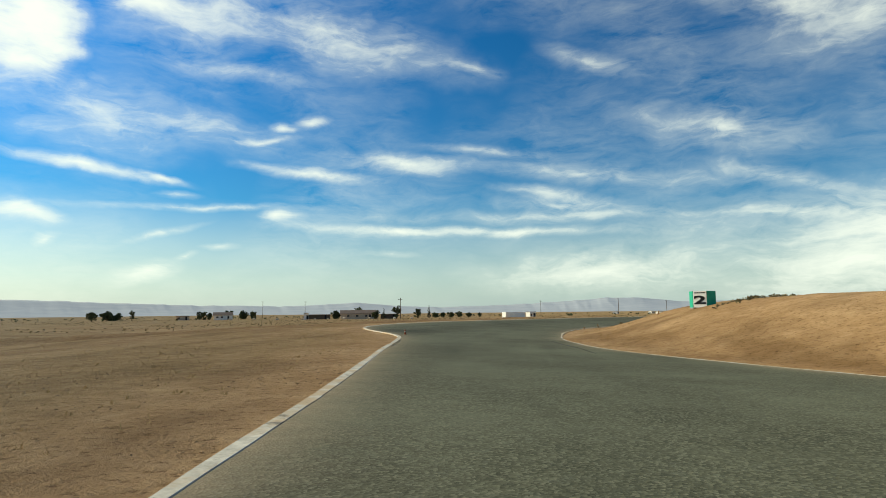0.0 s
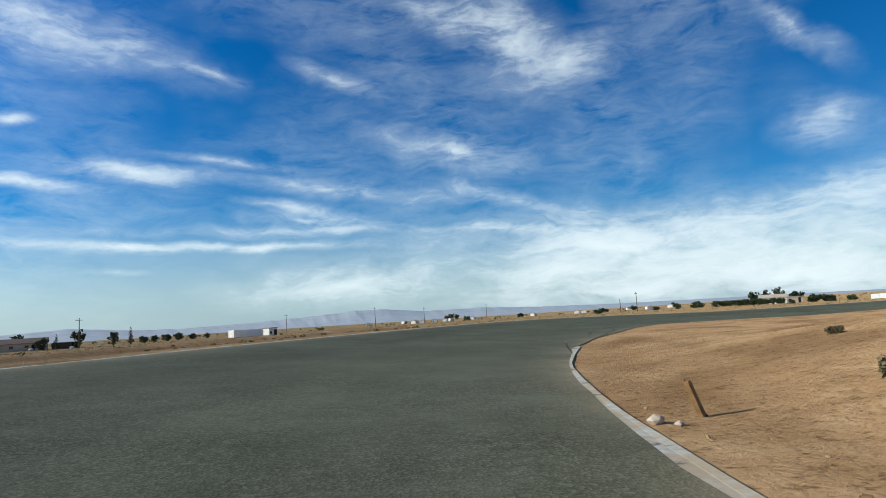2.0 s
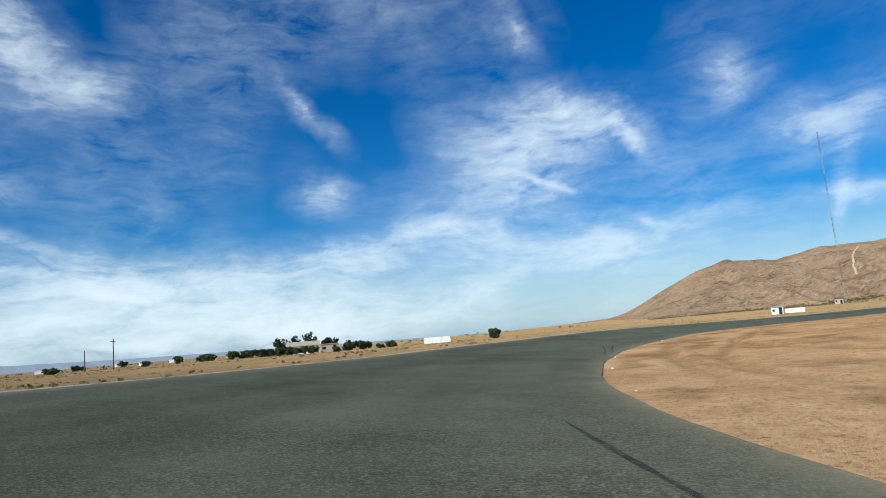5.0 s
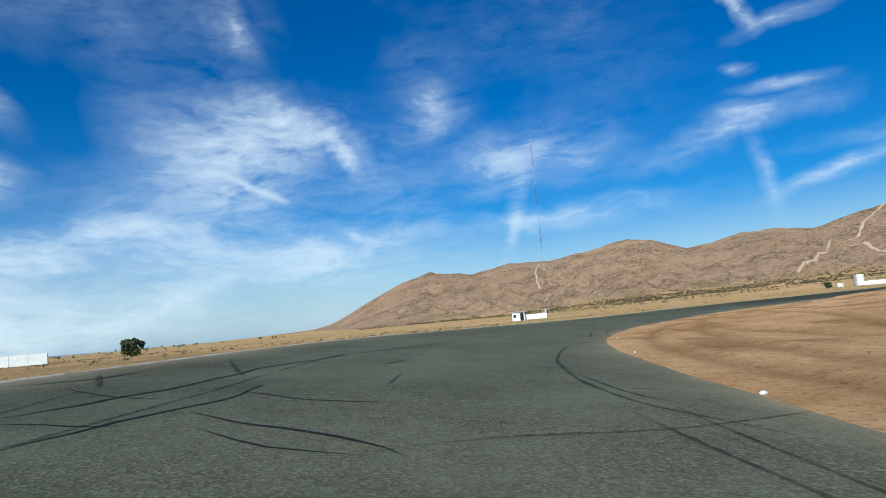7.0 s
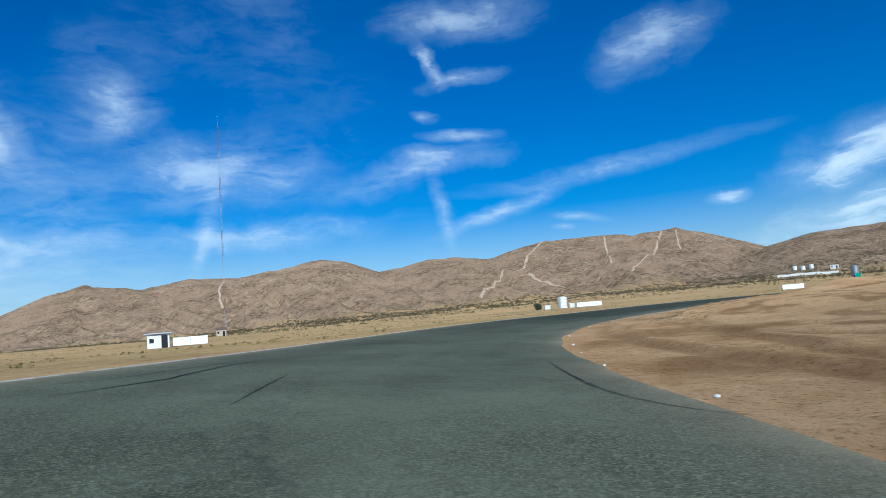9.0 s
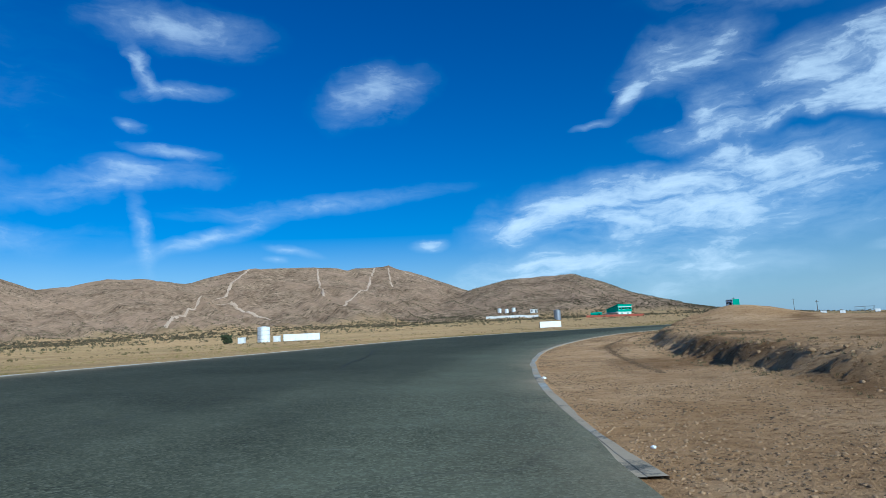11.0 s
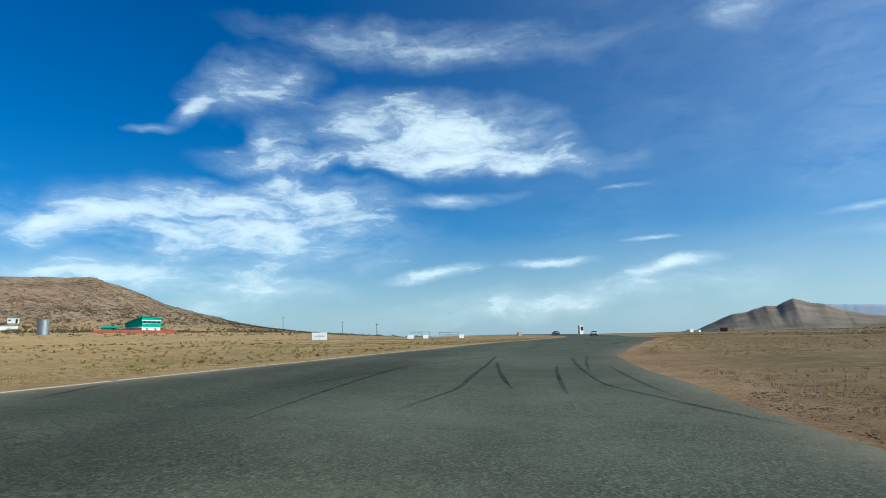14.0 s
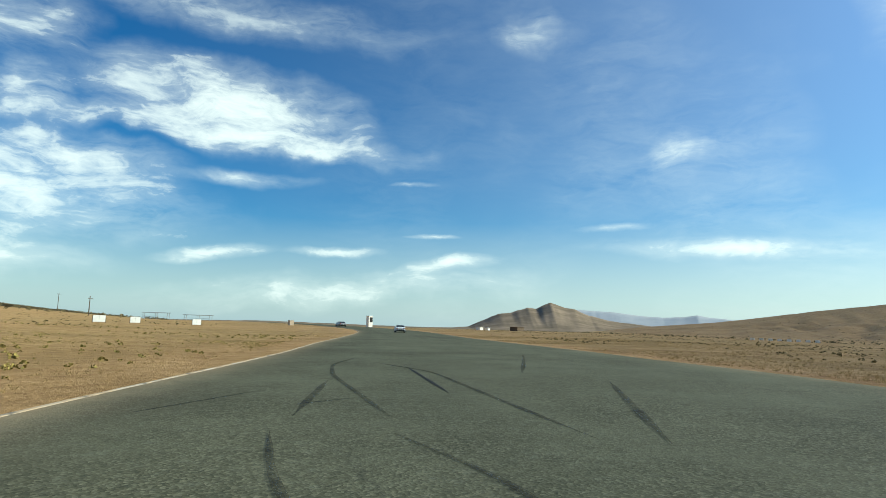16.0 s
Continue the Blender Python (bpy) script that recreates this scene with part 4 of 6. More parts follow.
mark(0.05, (3.640, 0.42), (3.600, -1.05))
mark(0.05, (3.840, 0.33), (3.840, -0.44))
mark(0.13, (16.240, -0.07), (16.160, 0.94), (16.040, 1.28), (15.960, 1.65))
mark(0.13, (16.160, 3.56), (16.000, 2.46), (15.880, 1.76), (15.840, 1.35))
mark(0.115, (15.920, 2.16), (15.840, 1.79), (15.760, 1.40), (15.720, 1.21))
mark(0.12, (16.000, 1.01), (15.960, 0.73), (15.880, 0.27))
mark(0.12, (16.240, -1.34), (16.160, -0.85), (16.120, -0.37))
mark(0.12, (16.320, -1.49), (16.360, -0.56))
mark(0.12, (16.240, 6.01), (16.080, 4.24))
mark(0.12, (16.280, 6.39), (16.000, 4.03))
mark(0.12, (16.080, 5.30), (16.000, 5.20), (15.960, 5.00))
mark(0.12, (15.920, 4.77), (15.880, 5.04), (15.840, 4.98), (15.840, 5.01))
mark(0.12, (16.160, 8.52), (16.040, 8.32), (16.000, 9.13))
mark(0.12, (16.200, 7.47), (16.080, 7.12))
mark(0.12, (7.320, 2.01), (7.080, 2.58), (6.920, 2.67), (6.840, 2.92), (6.800, 3.30), (6.760, 3.61), (6.760, 3.77))
mark(0.12, (7.320, 2.76), (7.040, 2.93), (6.960, 3.20), (6.880, 3.92))
mark(0.12, (7.360, -6.25), (7.120, -4.63), (7.000, -4.79), (6.920, -4.70), (6.880, -4.84), (6.800, -5.09))
mark(0.12, (7.760, -5.00), (7.360, -4.14), (7.160, -4.02), (7.000, -3.74))


def build_marks():
    rng = np.random.default_rng(7)
    sets = {"tyre_marks": ([], [], MAT["skid"]), "tar_seams": ([], [], MAT["tar"])}
    for width, places in MARKS:
        verts, faces, _ = sets["tyre_marks" if width > 0.11 else "tar_seams"]
        pl = np.array(places)
        seg = np.hypot(np.diff(pl[:, 0]) * 28, np.diff(pl[:, 1]))
        cum = np.concatenate([[0], np.cumsum(seg)])
        n = max(6, int(cum[-1] / 0.35))
        s = np.linspace(0, cum[-1], n)
        t, d = np.interp(s, cum, pl[:, 0]), np.interp(s, cum, pl[:, 1])
        k = np.array([0.25, 0.5, 0.25])
        for _ in range(6):
            t[1:-1], d[1:-1] = np.convolve(t, k, "valid"), np.convolve(d, k, "valid")
        if width < 0.105:
            wob = fbm(s * 0.8 + rng.uniform(0, 90), s * 0, 61, 4) * 0.28
            d, t = d + wob, t + np.roll(wob, 3) / 28
        dt, dd = np.gradient(t) * 28, np.gradient(d)
        ln = np.hypot(dt, dd) + 1e-9
        w = 0.5 * min(max(width * 0.7, 0.065 if cum[-1] > 2.5 else 0.012), 0.12) * (0.55 + 0.75 * (lattice(s * 1.7 + rng.uniform(0, 50), s * 0 + 0.5, 62))) * np.minimum(1, np.minimum(s, cum[-1] - s) / min(2.5, 0.3 * cum[-1]) + 0.12)
        rows = []
        for side in (-1, 1):
            p = at_road(t + side * w * dd / ln / 28, d - side * w * dt / ln)
            p[:, 2] += 0.018 + 0.0004 * (len(verts) % 11)
            rows.append(p)
        o = len(verts)
        verts += rows[0].tolist() + rows[1].tolist()
        faces += [(o + i, o + i + 1, o + n + i + 1, o + n + i) for i in range(n - 1)]
    for name, (verts, faces, material) in sets.items():
        me = mesh_from(name, verts, faces, material)
        bm = bmesh.new()
        bm.from_mesh(me)
        for f in bm.faces:
            if f.normal.z < 0:
                f.normal_flip()
        bm.to_mesh(me)
        bm.free()
        tagged(new(name, me), "black tyre skid marks on grey asphalt" if name == "tyre_marks" else "thin black tar seams filling asphalt cracks", "road marks", kind="stuff")


MAT["tar"] = worn_material("tar_seal", (0.017, 0.017, 0.015), 0.8, 2.5, 0.28, 0.38)
MAT["skid"] = worn_material("skid_rubber", (0.026, 0.027, 0.024), 0.75, 6.0, 0.34, 0.60, 0.60)
build_marks()


# ---------------------------------------------------------------- things
def part(name, bm, material, parent, label=""):
    me = bpy.data.meshes.new(name)
    bm.to_mesh(me)
    bm.free()
    me.materials.append(material)
    ob = new(name, me)
    ob.parent = parent
    if label:
        tagged(ob, label)
    return ob


def thing(name, x, y, turn=0.0, label="", category="", group="", z=None, sink=0.0):
    """An Empty at a thing's base, standing on the ground."""
    ob = new(name)
    ob.empty_display_size = 0.3
    ob.matrix_world = pose(x, y, (height(x, y) if z is None else z) - sink, 0, 0, turn)
    return tagged(ob, label, category, group)


def box(bm, cx, cy, cz, sx, sy, sz, bevel=0.0):
    """A box by its middle (cx, cy), its foot cz and its size."""
    r = bmesh.ops.create_cube(bm, size=1.0, matrix=Matrix.Translation((cx, cy, cz + sz / 2)) @ Matrix.Diagonal((sx, sy, sz, 1)))
    if bevel:
        edges = {e for v in r["verts"] for e in v.link_edges}
        bmesh.ops.bevel(bm, geom=list(edges), offset=bevel, segments=2, affect="EDGES")
    return bm


def one_box(*a, **k):
    return box(bmesh.new(), *a, **k)


def rod(bm, p, q, r0, r1=None, n=8, caps=True):
    p, q = Vector(p), Vector(q)
    d = q - p
    m = Matrix.Translation((p + q) / 2) @ d.to_track_quat("Z", "Y").to_matrix().to_4x4()
    bmesh.ops.create_cone(bm, cap_ends=caps, segments=n, radius1=r0, radius2=r0 if r1 is None else r1, depth=d.length, matrix=m)
    return bm


def prism(points, depth, bm=None):
    """A flat outline in x, z pushed out along y by depth to either side."""
    bm = bm or bmesh.new()
    a = [bm.verts.new((x, -depth / 2, z)) for x, z in points]
    b = [bm.verts.new((x, depth / 2, z)) for x, z in points]
    bm.faces.new(a)
    bm.faces.new(b[::-1])
    for i in range(len(a)):
        j = (i + 1) % len(a)
        bm.faces.new((a[j], a[i], b[i], b[j]))
    bmesh.ops.recalc_face_normals(bm, faces=bm.faces)
    return bm


# Far mountains.
def far_range(name, azs, hs, radius, depth, material, label, seed, rugged=1.0):
    """A mountain chain along the horizon, with spurs and gullies on its face."""
    a = np.arange(azs[0], azs[-1], 0.12)
    crest = np.interp(a, azs, hs)
    crest = crest + (fbm(a * 1.1, a * 0, seed, 5) * 16 + np.abs(fbm(a * 0.5, a * 0 + 3, seed + 2, 4)) * 10) * np.clip(crest / 60, 0.1, 1) * (0.4 + 0.6 * rugged)
    rows = []
    for k in np.linspace(0, 1, 12):
        r = radius - depth * (1 - k) + 60 * rugged * fbm(a * 0.8, a * 0 + k * 3, seed + 5, 3) * np.sin(np.pi * k)
        spur = np.abs(fbm(a * 1.6 + 0.6 * fbm(a, a * 0 + k * 4, seed + 9, 3), a * 0 + k * 0.9, seed + 7, 4)) * 90 * rugged * k * (1 - k)
        z = -6 + (crest + 6) * k ** 1.25 - spur * np.clip(crest / 90, 0, 1)
        rows.append(np.stack([HUB[0] + r * np.sin(np.radians(a)), HUB[1] + r * np.cos(np.radians(a)), z], -1))
    back = rows[-1].copy()
    back[:, :2] = HUB + (back[:, :2] - HUB) * 1.03
    back[:, 2] = -8
    rows.append(back)
    p = np.stack(rows)
    me = mesh_from(name, p.reshape(-1, 3), grid_faces(len(rows), len(a)).tolist(), material)
    me.polygons.foreach_set("use_smooth", np.ones(len(me.polygons), bool))
    if me.polygons[10].normal.z < 0:
        me.flip_normals()
    return tagged(new(name, me), label, "mountains", kind="structure")


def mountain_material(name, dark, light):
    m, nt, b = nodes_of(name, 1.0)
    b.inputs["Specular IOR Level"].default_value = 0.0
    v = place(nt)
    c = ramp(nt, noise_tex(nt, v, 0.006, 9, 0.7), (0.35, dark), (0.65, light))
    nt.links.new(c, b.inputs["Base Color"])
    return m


# the air's haze over this distance is put into the blue-grey base colour
MAT["far_haze_tint"] = mountain_material("haze_tinted_mountains", (0.33, 0.365, 0.41), (0.39, 0.42, 0.455))
MAT["far_brown"] = mountain_material("distant_brown_mountains", (0.15, 0.122, 0.092), (0.29, 0.228, 0.170))
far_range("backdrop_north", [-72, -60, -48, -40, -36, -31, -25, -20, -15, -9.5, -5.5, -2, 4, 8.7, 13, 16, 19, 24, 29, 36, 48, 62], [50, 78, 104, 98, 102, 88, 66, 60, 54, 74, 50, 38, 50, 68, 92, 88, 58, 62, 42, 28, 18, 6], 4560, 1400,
          MAT["far_haze_tint"], "hazy blue mountain chain along the northern horizon", 71, 0.4)
far_range("backdrop_south", [196, 200, 204.4, 205.9, 207.4, 208.75, 209.8, 211.3, 212.1, 213.3, 214.5, 215.5, 216.8, 218, 219.5, 222, 226], [-4, 4, 8, 16, 62, 100, 106, 142, 134, 172, 148, 134, 98, 80, 64, 46, 26], 3900, 1300, MAT["far_brown"], "brown rocky peak rising beyond the plain", 75, 0.5)
far_range("backdrop_southwest", [212, 214, 216, 218.9, 221, 223.3, 225, 226, 227.3, 229.5, 240], [60, 120, 158, 146, 128, 114, 120, 134, 116, 104, 70], 4600, 900, MAT["far_haze_tint"], "hazy blue ridge behind a brown peak", 78, 0.2)
far_range("backdrop_southeast", [164, 172, 180, 188, 196, 204], [4, 12, 9, 16, 9, 4], 3600, 300, MAT["far_brown"], "low brown hills along the southern horizon", 79)


# Bulldozed trails on the hill.
def trail(width, *places):
    pl = np.array(places, float)
    cum = np.concatenate([[0], np.cumsum(np.hypot(*np.diff(pl, axis=0).T) * 12)])
    s = np.linspace(0, cum[-1], max(12, int(cum[-1] / 2.5)))
    az, rad = np.interp(s, cum, pl[:, 0]), np.interp(s, cum, pl[:, 1])
    az = az + fbm(s / 90, s * 0, 91, 2) * 0.22
    x, y = HUB[0] + rad * np.sin(np.radians(az)), HUB[1] + rad * np.cos(np.radians(az))
    tx, ty = np.gradient(x), np.gradient(y)
    ln = np.hypot(tx, ty) + 1e-9
    w = 0.75 * width * (0.6 + 0.6 * lattice(s / 25, s * 0 + 0.5, 95)) / 2 * np.minimum(1, np.minimum(s, cum[-1] - s) / 40 + 0.2)
    cols = []
    for k in (-1, 0, 1):
        cx, cy = x + k * w * ty / ln, y - k * w * tx / ln
        cols.append(np.stack([cx, cy, sheet_height(cx, cy) + 0.65 - 0.3 * abs(k)], -1))
    p = np.stack(cols, 1)
    me = mesh_from("hill_trail", p.reshape(-1, 3), grid_faces(len(s), 3).tolist(), MAT["trail"])
    if me.polygons[2].normal.z < 0:
        me.flip_normals()
    tagged(new("hill_trail", me), "pale bulldozed dirt trail up the brown hill", "trail", kind="structure")


trail(5, (121.0, 946), (119.2, 870), (117.8, 797), (116.8, 790))
trail(5, (115.4, 762), (114.0, 700), (112.9, 650), (111.0, 600), (109.3, 548))
trail(4.5, (115.3, 760), (117.6, 755), (117.9, 671), (118.7, 608))
trail(3.5, (126.6, 932), (125.3, 781), (124.2, 678))
trail(4, (131.7, 941), (129.0, 745), (126.5, 670), (124.7, 612))
trail(3, (132.8, 927), (132.0, 820), (131.6, 768))
trail(3, (134.2, 940), (136.4, 835))
trail(3, (92.4, 893), (91.0, 790), (90.0, 688))


# Planting.
def clumps(rng, centres, sizes, per, squash=0.7, spread=1.0):
    """Many small leaf quads about each centre: verts and faces."""
    n = len(centres)
    c = np.repeat(centres, per, 0)
    sz = np.repeat(sizes, per)
    off = rng.normal(size=(n * per, 3))
    off /= np.linalg.norm(off, axis=1)[:, None] + 1e-9
    off *= (rng.uniform(0.25, 1, n * per) ** 0.5 * sz * spread)[:, None]
    off[:, 2] *= squash
    mid = c + off
    a = rng.normal(size=(n * per, 3))
    a /= np.linalg.norm(a, axis=1)[:, None]
    b = np.cross(a, rng.normal(size=(n * per, 3)))
    b /= np.linalg.norm(b, axis=1)[:, None] + 1e-9
    q = (sz * rng.uniform(0.22, 0.42, n * per))[:, None]
    v = np.stack([mid - a * q - b * q * 0.6, mid + a * q - b * q * 0.4, mid + a * q * 0.7 + b * q, mid - a * q * 0.8 + b * q * 0.7], 1).reshape(-1, 3)
    return v, np.arange(len(v)).reshape(-1, 4)


TREE_NO = [0]


def tree(x, y, h, w, conifer=False, dark=False, name="tree", label="", category="tree", group="trees on the plain"):
    TREE_NO[0] += 1
    rng = np.random.default_rng(100 + TREE_NO[0])
    label = label or ("dark conifer with a ragged pointed crown on the plain" if conifer else "dusty green tree with an uneven crown on the plain")
    ob = thing(name, x, y, rng.uniform(0, 360), label, category, group, sink=0.1)
    bm = bmesh.new()
    bole = h * (0.8 if conifer else 0.45)
    rod(bm, (0, 0, 0), (w * 0.04, 0, bole), 0.045 * h, 0.012 * h, 7)
    limbs = []
    for k in range(9 if conifer else 7):
        a = k * 2.4 + rng.uniform(0, 0.5)
        z0 = h * ((0.25 + 0.07 * k) if conifer else (0.2 + 0.035 * k))
        out = (w * 0.5 * (1.1 - z0 / h)) if conifer else w * rng.uniform(0.25, 0.42)
        z1 = z0 + (0.0 if conifer else h * rng.uniform(0.2, 0.42))
        tip = (out * math.cos(a), out * math.sin(a), min(z1, h * 0.92))
        rod(bm, (0, 0, z0), tip, 0.014 * h, 0.005 * h, 5)
        limbs.append(tip)
    part("trunk", bm, MAT["bark"], ob)
    if conifer:
        cs, ss = [], []
        for z in np.linspace(0.18, 0.98, 11):
            r = w * 0.5 * (1.04 - z) ** 0.8 * rng.uniform(0.75, 1.1)
            for k in range(max(2, int(7 * (1.15 - z)))):
                a = rng.uniform(0, 6.28)
                cs.append((r * math.cos(a) * rng.uniform(0.4, 0.9), r * math.sin(a) * rng.uniform(0.4, 0.9), z * h))
                ss.append(w * 0.13 * (1.2 - 0.6 * z))
        v, f = clumps(rng, np.array(cs), np.array(ss), 14, 0.8)
    else:
        cs = np.array(limbs + [(0, 0, h * 0.7), (w * 0.12, -w * 0.1, h * 0.82), (-w * 0.16, w * 0.1, h * 0.55)])
        cs = np.concatenate([cs, cs * [0.7, 0.7, 0.85] + rng.normal(size=cs.shape) * [w * 0.08, w * 0.08, h * 0.06]])
        low = np.column_stack([rng.uniform(-0.3, 0.3, (7, 2)) * w, rng.uniform(0.14, 0.4, 7) * h])
        cs = np.concatenate([cs, low])
        cs[:, 2] = np.clip(cs[:, 2], h * 0.14, h * 0.88)
        v, f = clumps(rng, cs, rng.uniform(0.12, 0.21, len(cs)) * w, 26, 0.8)
        v[:, 2] = np.maximum(v[:, 2], 0.04 * h)
    me = mesh_from("crown", v, f.tolist(), MAT["needle"] if conifer or dark else MAT["leaf"])
    new("crown", me).parent = ob
    return ob


def bush(x, y, h, w, label, group="bushes", name="bush", sage=False):
    TREE_NO[0] += 1
    rng = np.random.default_rng(500 + TREE_NO[0])
    ob = thing(name, x, y, 0, label, "bush", group, sink=0.05)
    bm = bmesh.new()
    for k in range(6):
        a = k * 1.05
        rod(bm, (0.05 * math.cos(a), 0.05 * math.sin(a), 0), (w * 0.3 * math.cos(a), w * 0.3 * math.sin(a), h * 0.7), 0.03 * h, 0.01 * h, 5)
    part("stems", bm, MAT["bark"], ob)
    cs = np.stack([rng.uniform(-0.33, 0.33, 22) * w, rng.uniform(-0.33, 0.33, 22) * w, rng.uniform(0.22, 0.78, 22) * h], -1)
    v, f = clumps(rng, cs, rng.uniform(0.14, 0.22, 22) * min(w, h * 1.3), 34, 0.85)
    v[:, 2] = np.maximum(v[:, 2], 0.02)
    new("foliage", mesh_from("foliage", v, f.tolist(), MAT["sage"] if sage else MAT["leaf"])).parent = ob
    return ob


for x, y, h, w in [(-168.3, 297.9, 5, 5), (-162.9, 301.1, 5, 6), (-158.8, 303.3, 4, 5), (-153.3, 306.3, 6, 3), (-124.7, 319.6, 5, 5), (-123.0, 325.7, 4, 4), (-112.4, 324.4, 5, 5), (-105.5, 326.8, 4.5, 6), (-100.9, 328.3, 5, 3.5), (-53.0, 299.3, 4, 5),
                   (-43.9, 313.0, 6.5, 4), (-33.0, 292.2, 4, 4), (-23.9, 301.2, 7, 4.5), (-14.5, 313.8, 5.5, 4), (-6.2, 344.1, 3, 4), (-2.1, 344.2, 3, 3), (2.6, 354.2, 3.2, 4), (6.8, 354.1, 3.5, 4), (12.7, 364.0, 3, 4), (19.0, 363.7, 3, 3)]:
    tree(x, y, h, w)
for x, y, h, w in [(233.2, 225.1, 3.2, 5), (236.6, 223.5, 3.0, 4.5), (239.7, 222.4, 2.6, 3), (205.9, 256.2, 2.2, 4), (205.8, 259.1, 2, 3), (206.7, 269.4, 2.4, 3), (233.9, 210.7, 1.8, 4), (286.7, 707.8, 8, 7), (294.3, 710.1, 7, 6), (285.8, 718.9, 6, 6), (197.0, 271.6, 1.8, 3), (187.1, 298.7, 2, 4), (281.7, 423.9, 3.2, 5), (288.0, 428.0, 2.6, 4), (310.0, 425.0, 3.4, 5), (321.5, 376.1, 3.0, 5), (330.0, 384.0, 3.4, 6), (326.5, 341.2, 2.6, 5), (318.0, 352.0, 2.4, 4), (372.0, 452.0, 4, 6), (270.0, 520.0, 3, 6), (246.0, 575.0, 3.5, 6)]:
    tree(x, y, h, w, label="low dusty tree beside the far side of the track")
for x, y, h, w in [(-29.3, 294.7, 5, 2.5), (-8.8, 314.1, 6.5, 3)]:
    tree(x, y, h, w, True)
for x, y, h, w in [(224.6, 245.4, 6.2, 4.4), (227.5, 241.8, 6.6, 4.6), (230.3, 238.0, 7.8, 4.4), (234.2, 233.5, 5.2, 5.0)]:
    tree(x, y, h, w, dark=True, label="dark broad-crowned pine behind a low house")
for x, y in [(206.1, 247.1), (207.9, 245.1), (209.6, 243.1), (211.4, 241.1), (212.9, 239.2), (214.5, 237.3), (216.0, 235.4), (217.5, 233.4), (219.0, 231.5), (220.5, 229.5)]:
    bush(x, y, 2.5, 4.0, "dense dusty hedge bush in front of a farmhouse", "hedge", "hedge_bush")
bush(207.0, 167.2, 2.6, 3.4, "large round dark green bush alone beside the track", "bushes", "round_bush")
bush(203.0, 196.0, 1.3, 2.4, "low dusty bush behind a white board")
bush(190.0, 200.0, 1.4, 2.8, "low dusty bush behind a white board")
bush(338.0, -14.0, 2.4, 2.6, "dark bush beside a white water tank")
bush(352.0, -52.0, 1.6, 2.2, "dark bush beside a white water tank")


# Buildings, boards, tanks.
def signboard(xa, ya, xb, yb, h, bars=0, label="plain white board wall standing on the desert plain"):
    """A white board between two points on the ground; its face looks to the left of a to b."""
    xa, ya, xb, yb = xb, yb, xa, ya
    ln = math.hypot(xb - xa, yb - ya)
    z = min(height(xa, ya), height(xb, yb))
    ob = thing("signboard", (xa + xb) / 2, (ya + yb) / 2, math.degrees(math.atan2(yb - ya, xb - xa)), label, "signboard", "white boards round the track", z=z)
    n = max(2, round(ln / 2.4))
    w = ln / n
    for k in range(n):
        part("panel", one_box(-ln / 2 + w * (k + 0.5), 0, 0.12, w - 0.02, 0.06, h - 0.12, bevel=0.008), MAT["white"], ob)
    for k in range(n + 1):
        part("post", one_box(-ln / 2 + w * k, 0.10, -0.4, 0.10, 0.10, h + 0.35), MAT["wood"], ob)
    for k in range(bars):
        part("lettering", one_box(-ln * 0.22 + k * ln * 0.15, -0.045, h * 0.46, ln * 0.08, 0.012, h * 0.16), MAT["steel"], ob, "grey lettering bar")
    return ob


signboard(208.8, 179.4, 205.6, 185.2, 1.6)
signboard(303.0, -9.0, 307.0, -3.6, 1.35)
signboard(273.5, -54.0, 275.9, -48.2, 1.4)
signboard(247.0, -117.0, 249.7, -116.4, 1.45, 4, "white board with grey lettering on the desert plain")
signboard(228.9, -165.4, 230.6, -165.0, 1.15)
signboard(224.1, -178.9, 225.7, -178.5, 1.15)
signboard(214.2, -177.8, 215.7, -177.4, 1.1)


def hut(x, y, turn, sx, sy, h, wall, roof, label, over=0.35, gable=0.0, door=True, windows=1, name="hut", category="hut", group=""):
    ob = thing(name, x, y, turn, label, category, group, sink=0.15)
    bm = bmesh.new()
    box(bm, 0, 0, 0, sx, sy, h, bevel=0.02)
    wl = part("wall", bm, wall, ob)
    if gable:
        a, b = sx / 2 + over, h - 0.05
        bm = bmesh.new()
        t = 0.14
        prism([(-sy / 2 - over, b - over * gable / sy * 2), (0, b + gable), (sy / 2 + over, b - over * gable / sy * 2), (sy / 2 + over, b - over * gable / sy * 2 + t), (0, b + gable + t), (-sy / 2 - over, b - over * gable / sy * 2 + t)], 2 * a, bm)
        bm.transform(Matrix.Rotation(radians(90), 4, "Z"))
        part("roof", bm, roof, ob)
        bm = prism([(-sy / 2, h - 0.02), (sy / 2, h - 0.02), (0, h + gable - 0.06)], sx - 0.02)
        bm.transform(Matrix.Rotation(radians(90), 4, "Z"))
        part("gable_wall", bm, wall, ob)
    else:
        part("roof", one_box(0, 0, h, sx + 2 * over, sy + 2 * over, 0.18, bevel=0.02), roof, ob)
    if door:
        d = part("door", one_box(sx * 0.28, -sy / 2 - 0.02, 0.15, 0.9, 0.06, min(2.0, h - 0.3), bevel=0.01), MAT["black"], ob, "dark doorway")
        part("handle", one_box(sx * 0.28 - 0.32, -sy / 2 - 0.07, 1.05, 0.12, 0.04, 0.03), MAT["steel"], d)
    for k in range(windows):
        wx = -sx * 0.30 + k * sx * 0.24
        wnd = part("window", one_box(wx, -sy / 2 - 0.015, h * 0.42, min(1.1, sx * 0.2), 0.05, h * 0.3), MAT["glass"], ob, "dark window")
        part("sill", one_box(wx, -sy / 2 - 0.05, h * 0.42 - 0.06, min(1.25, sx * 0.23), 0.12, 0.05), wall, wnd)
    return ob


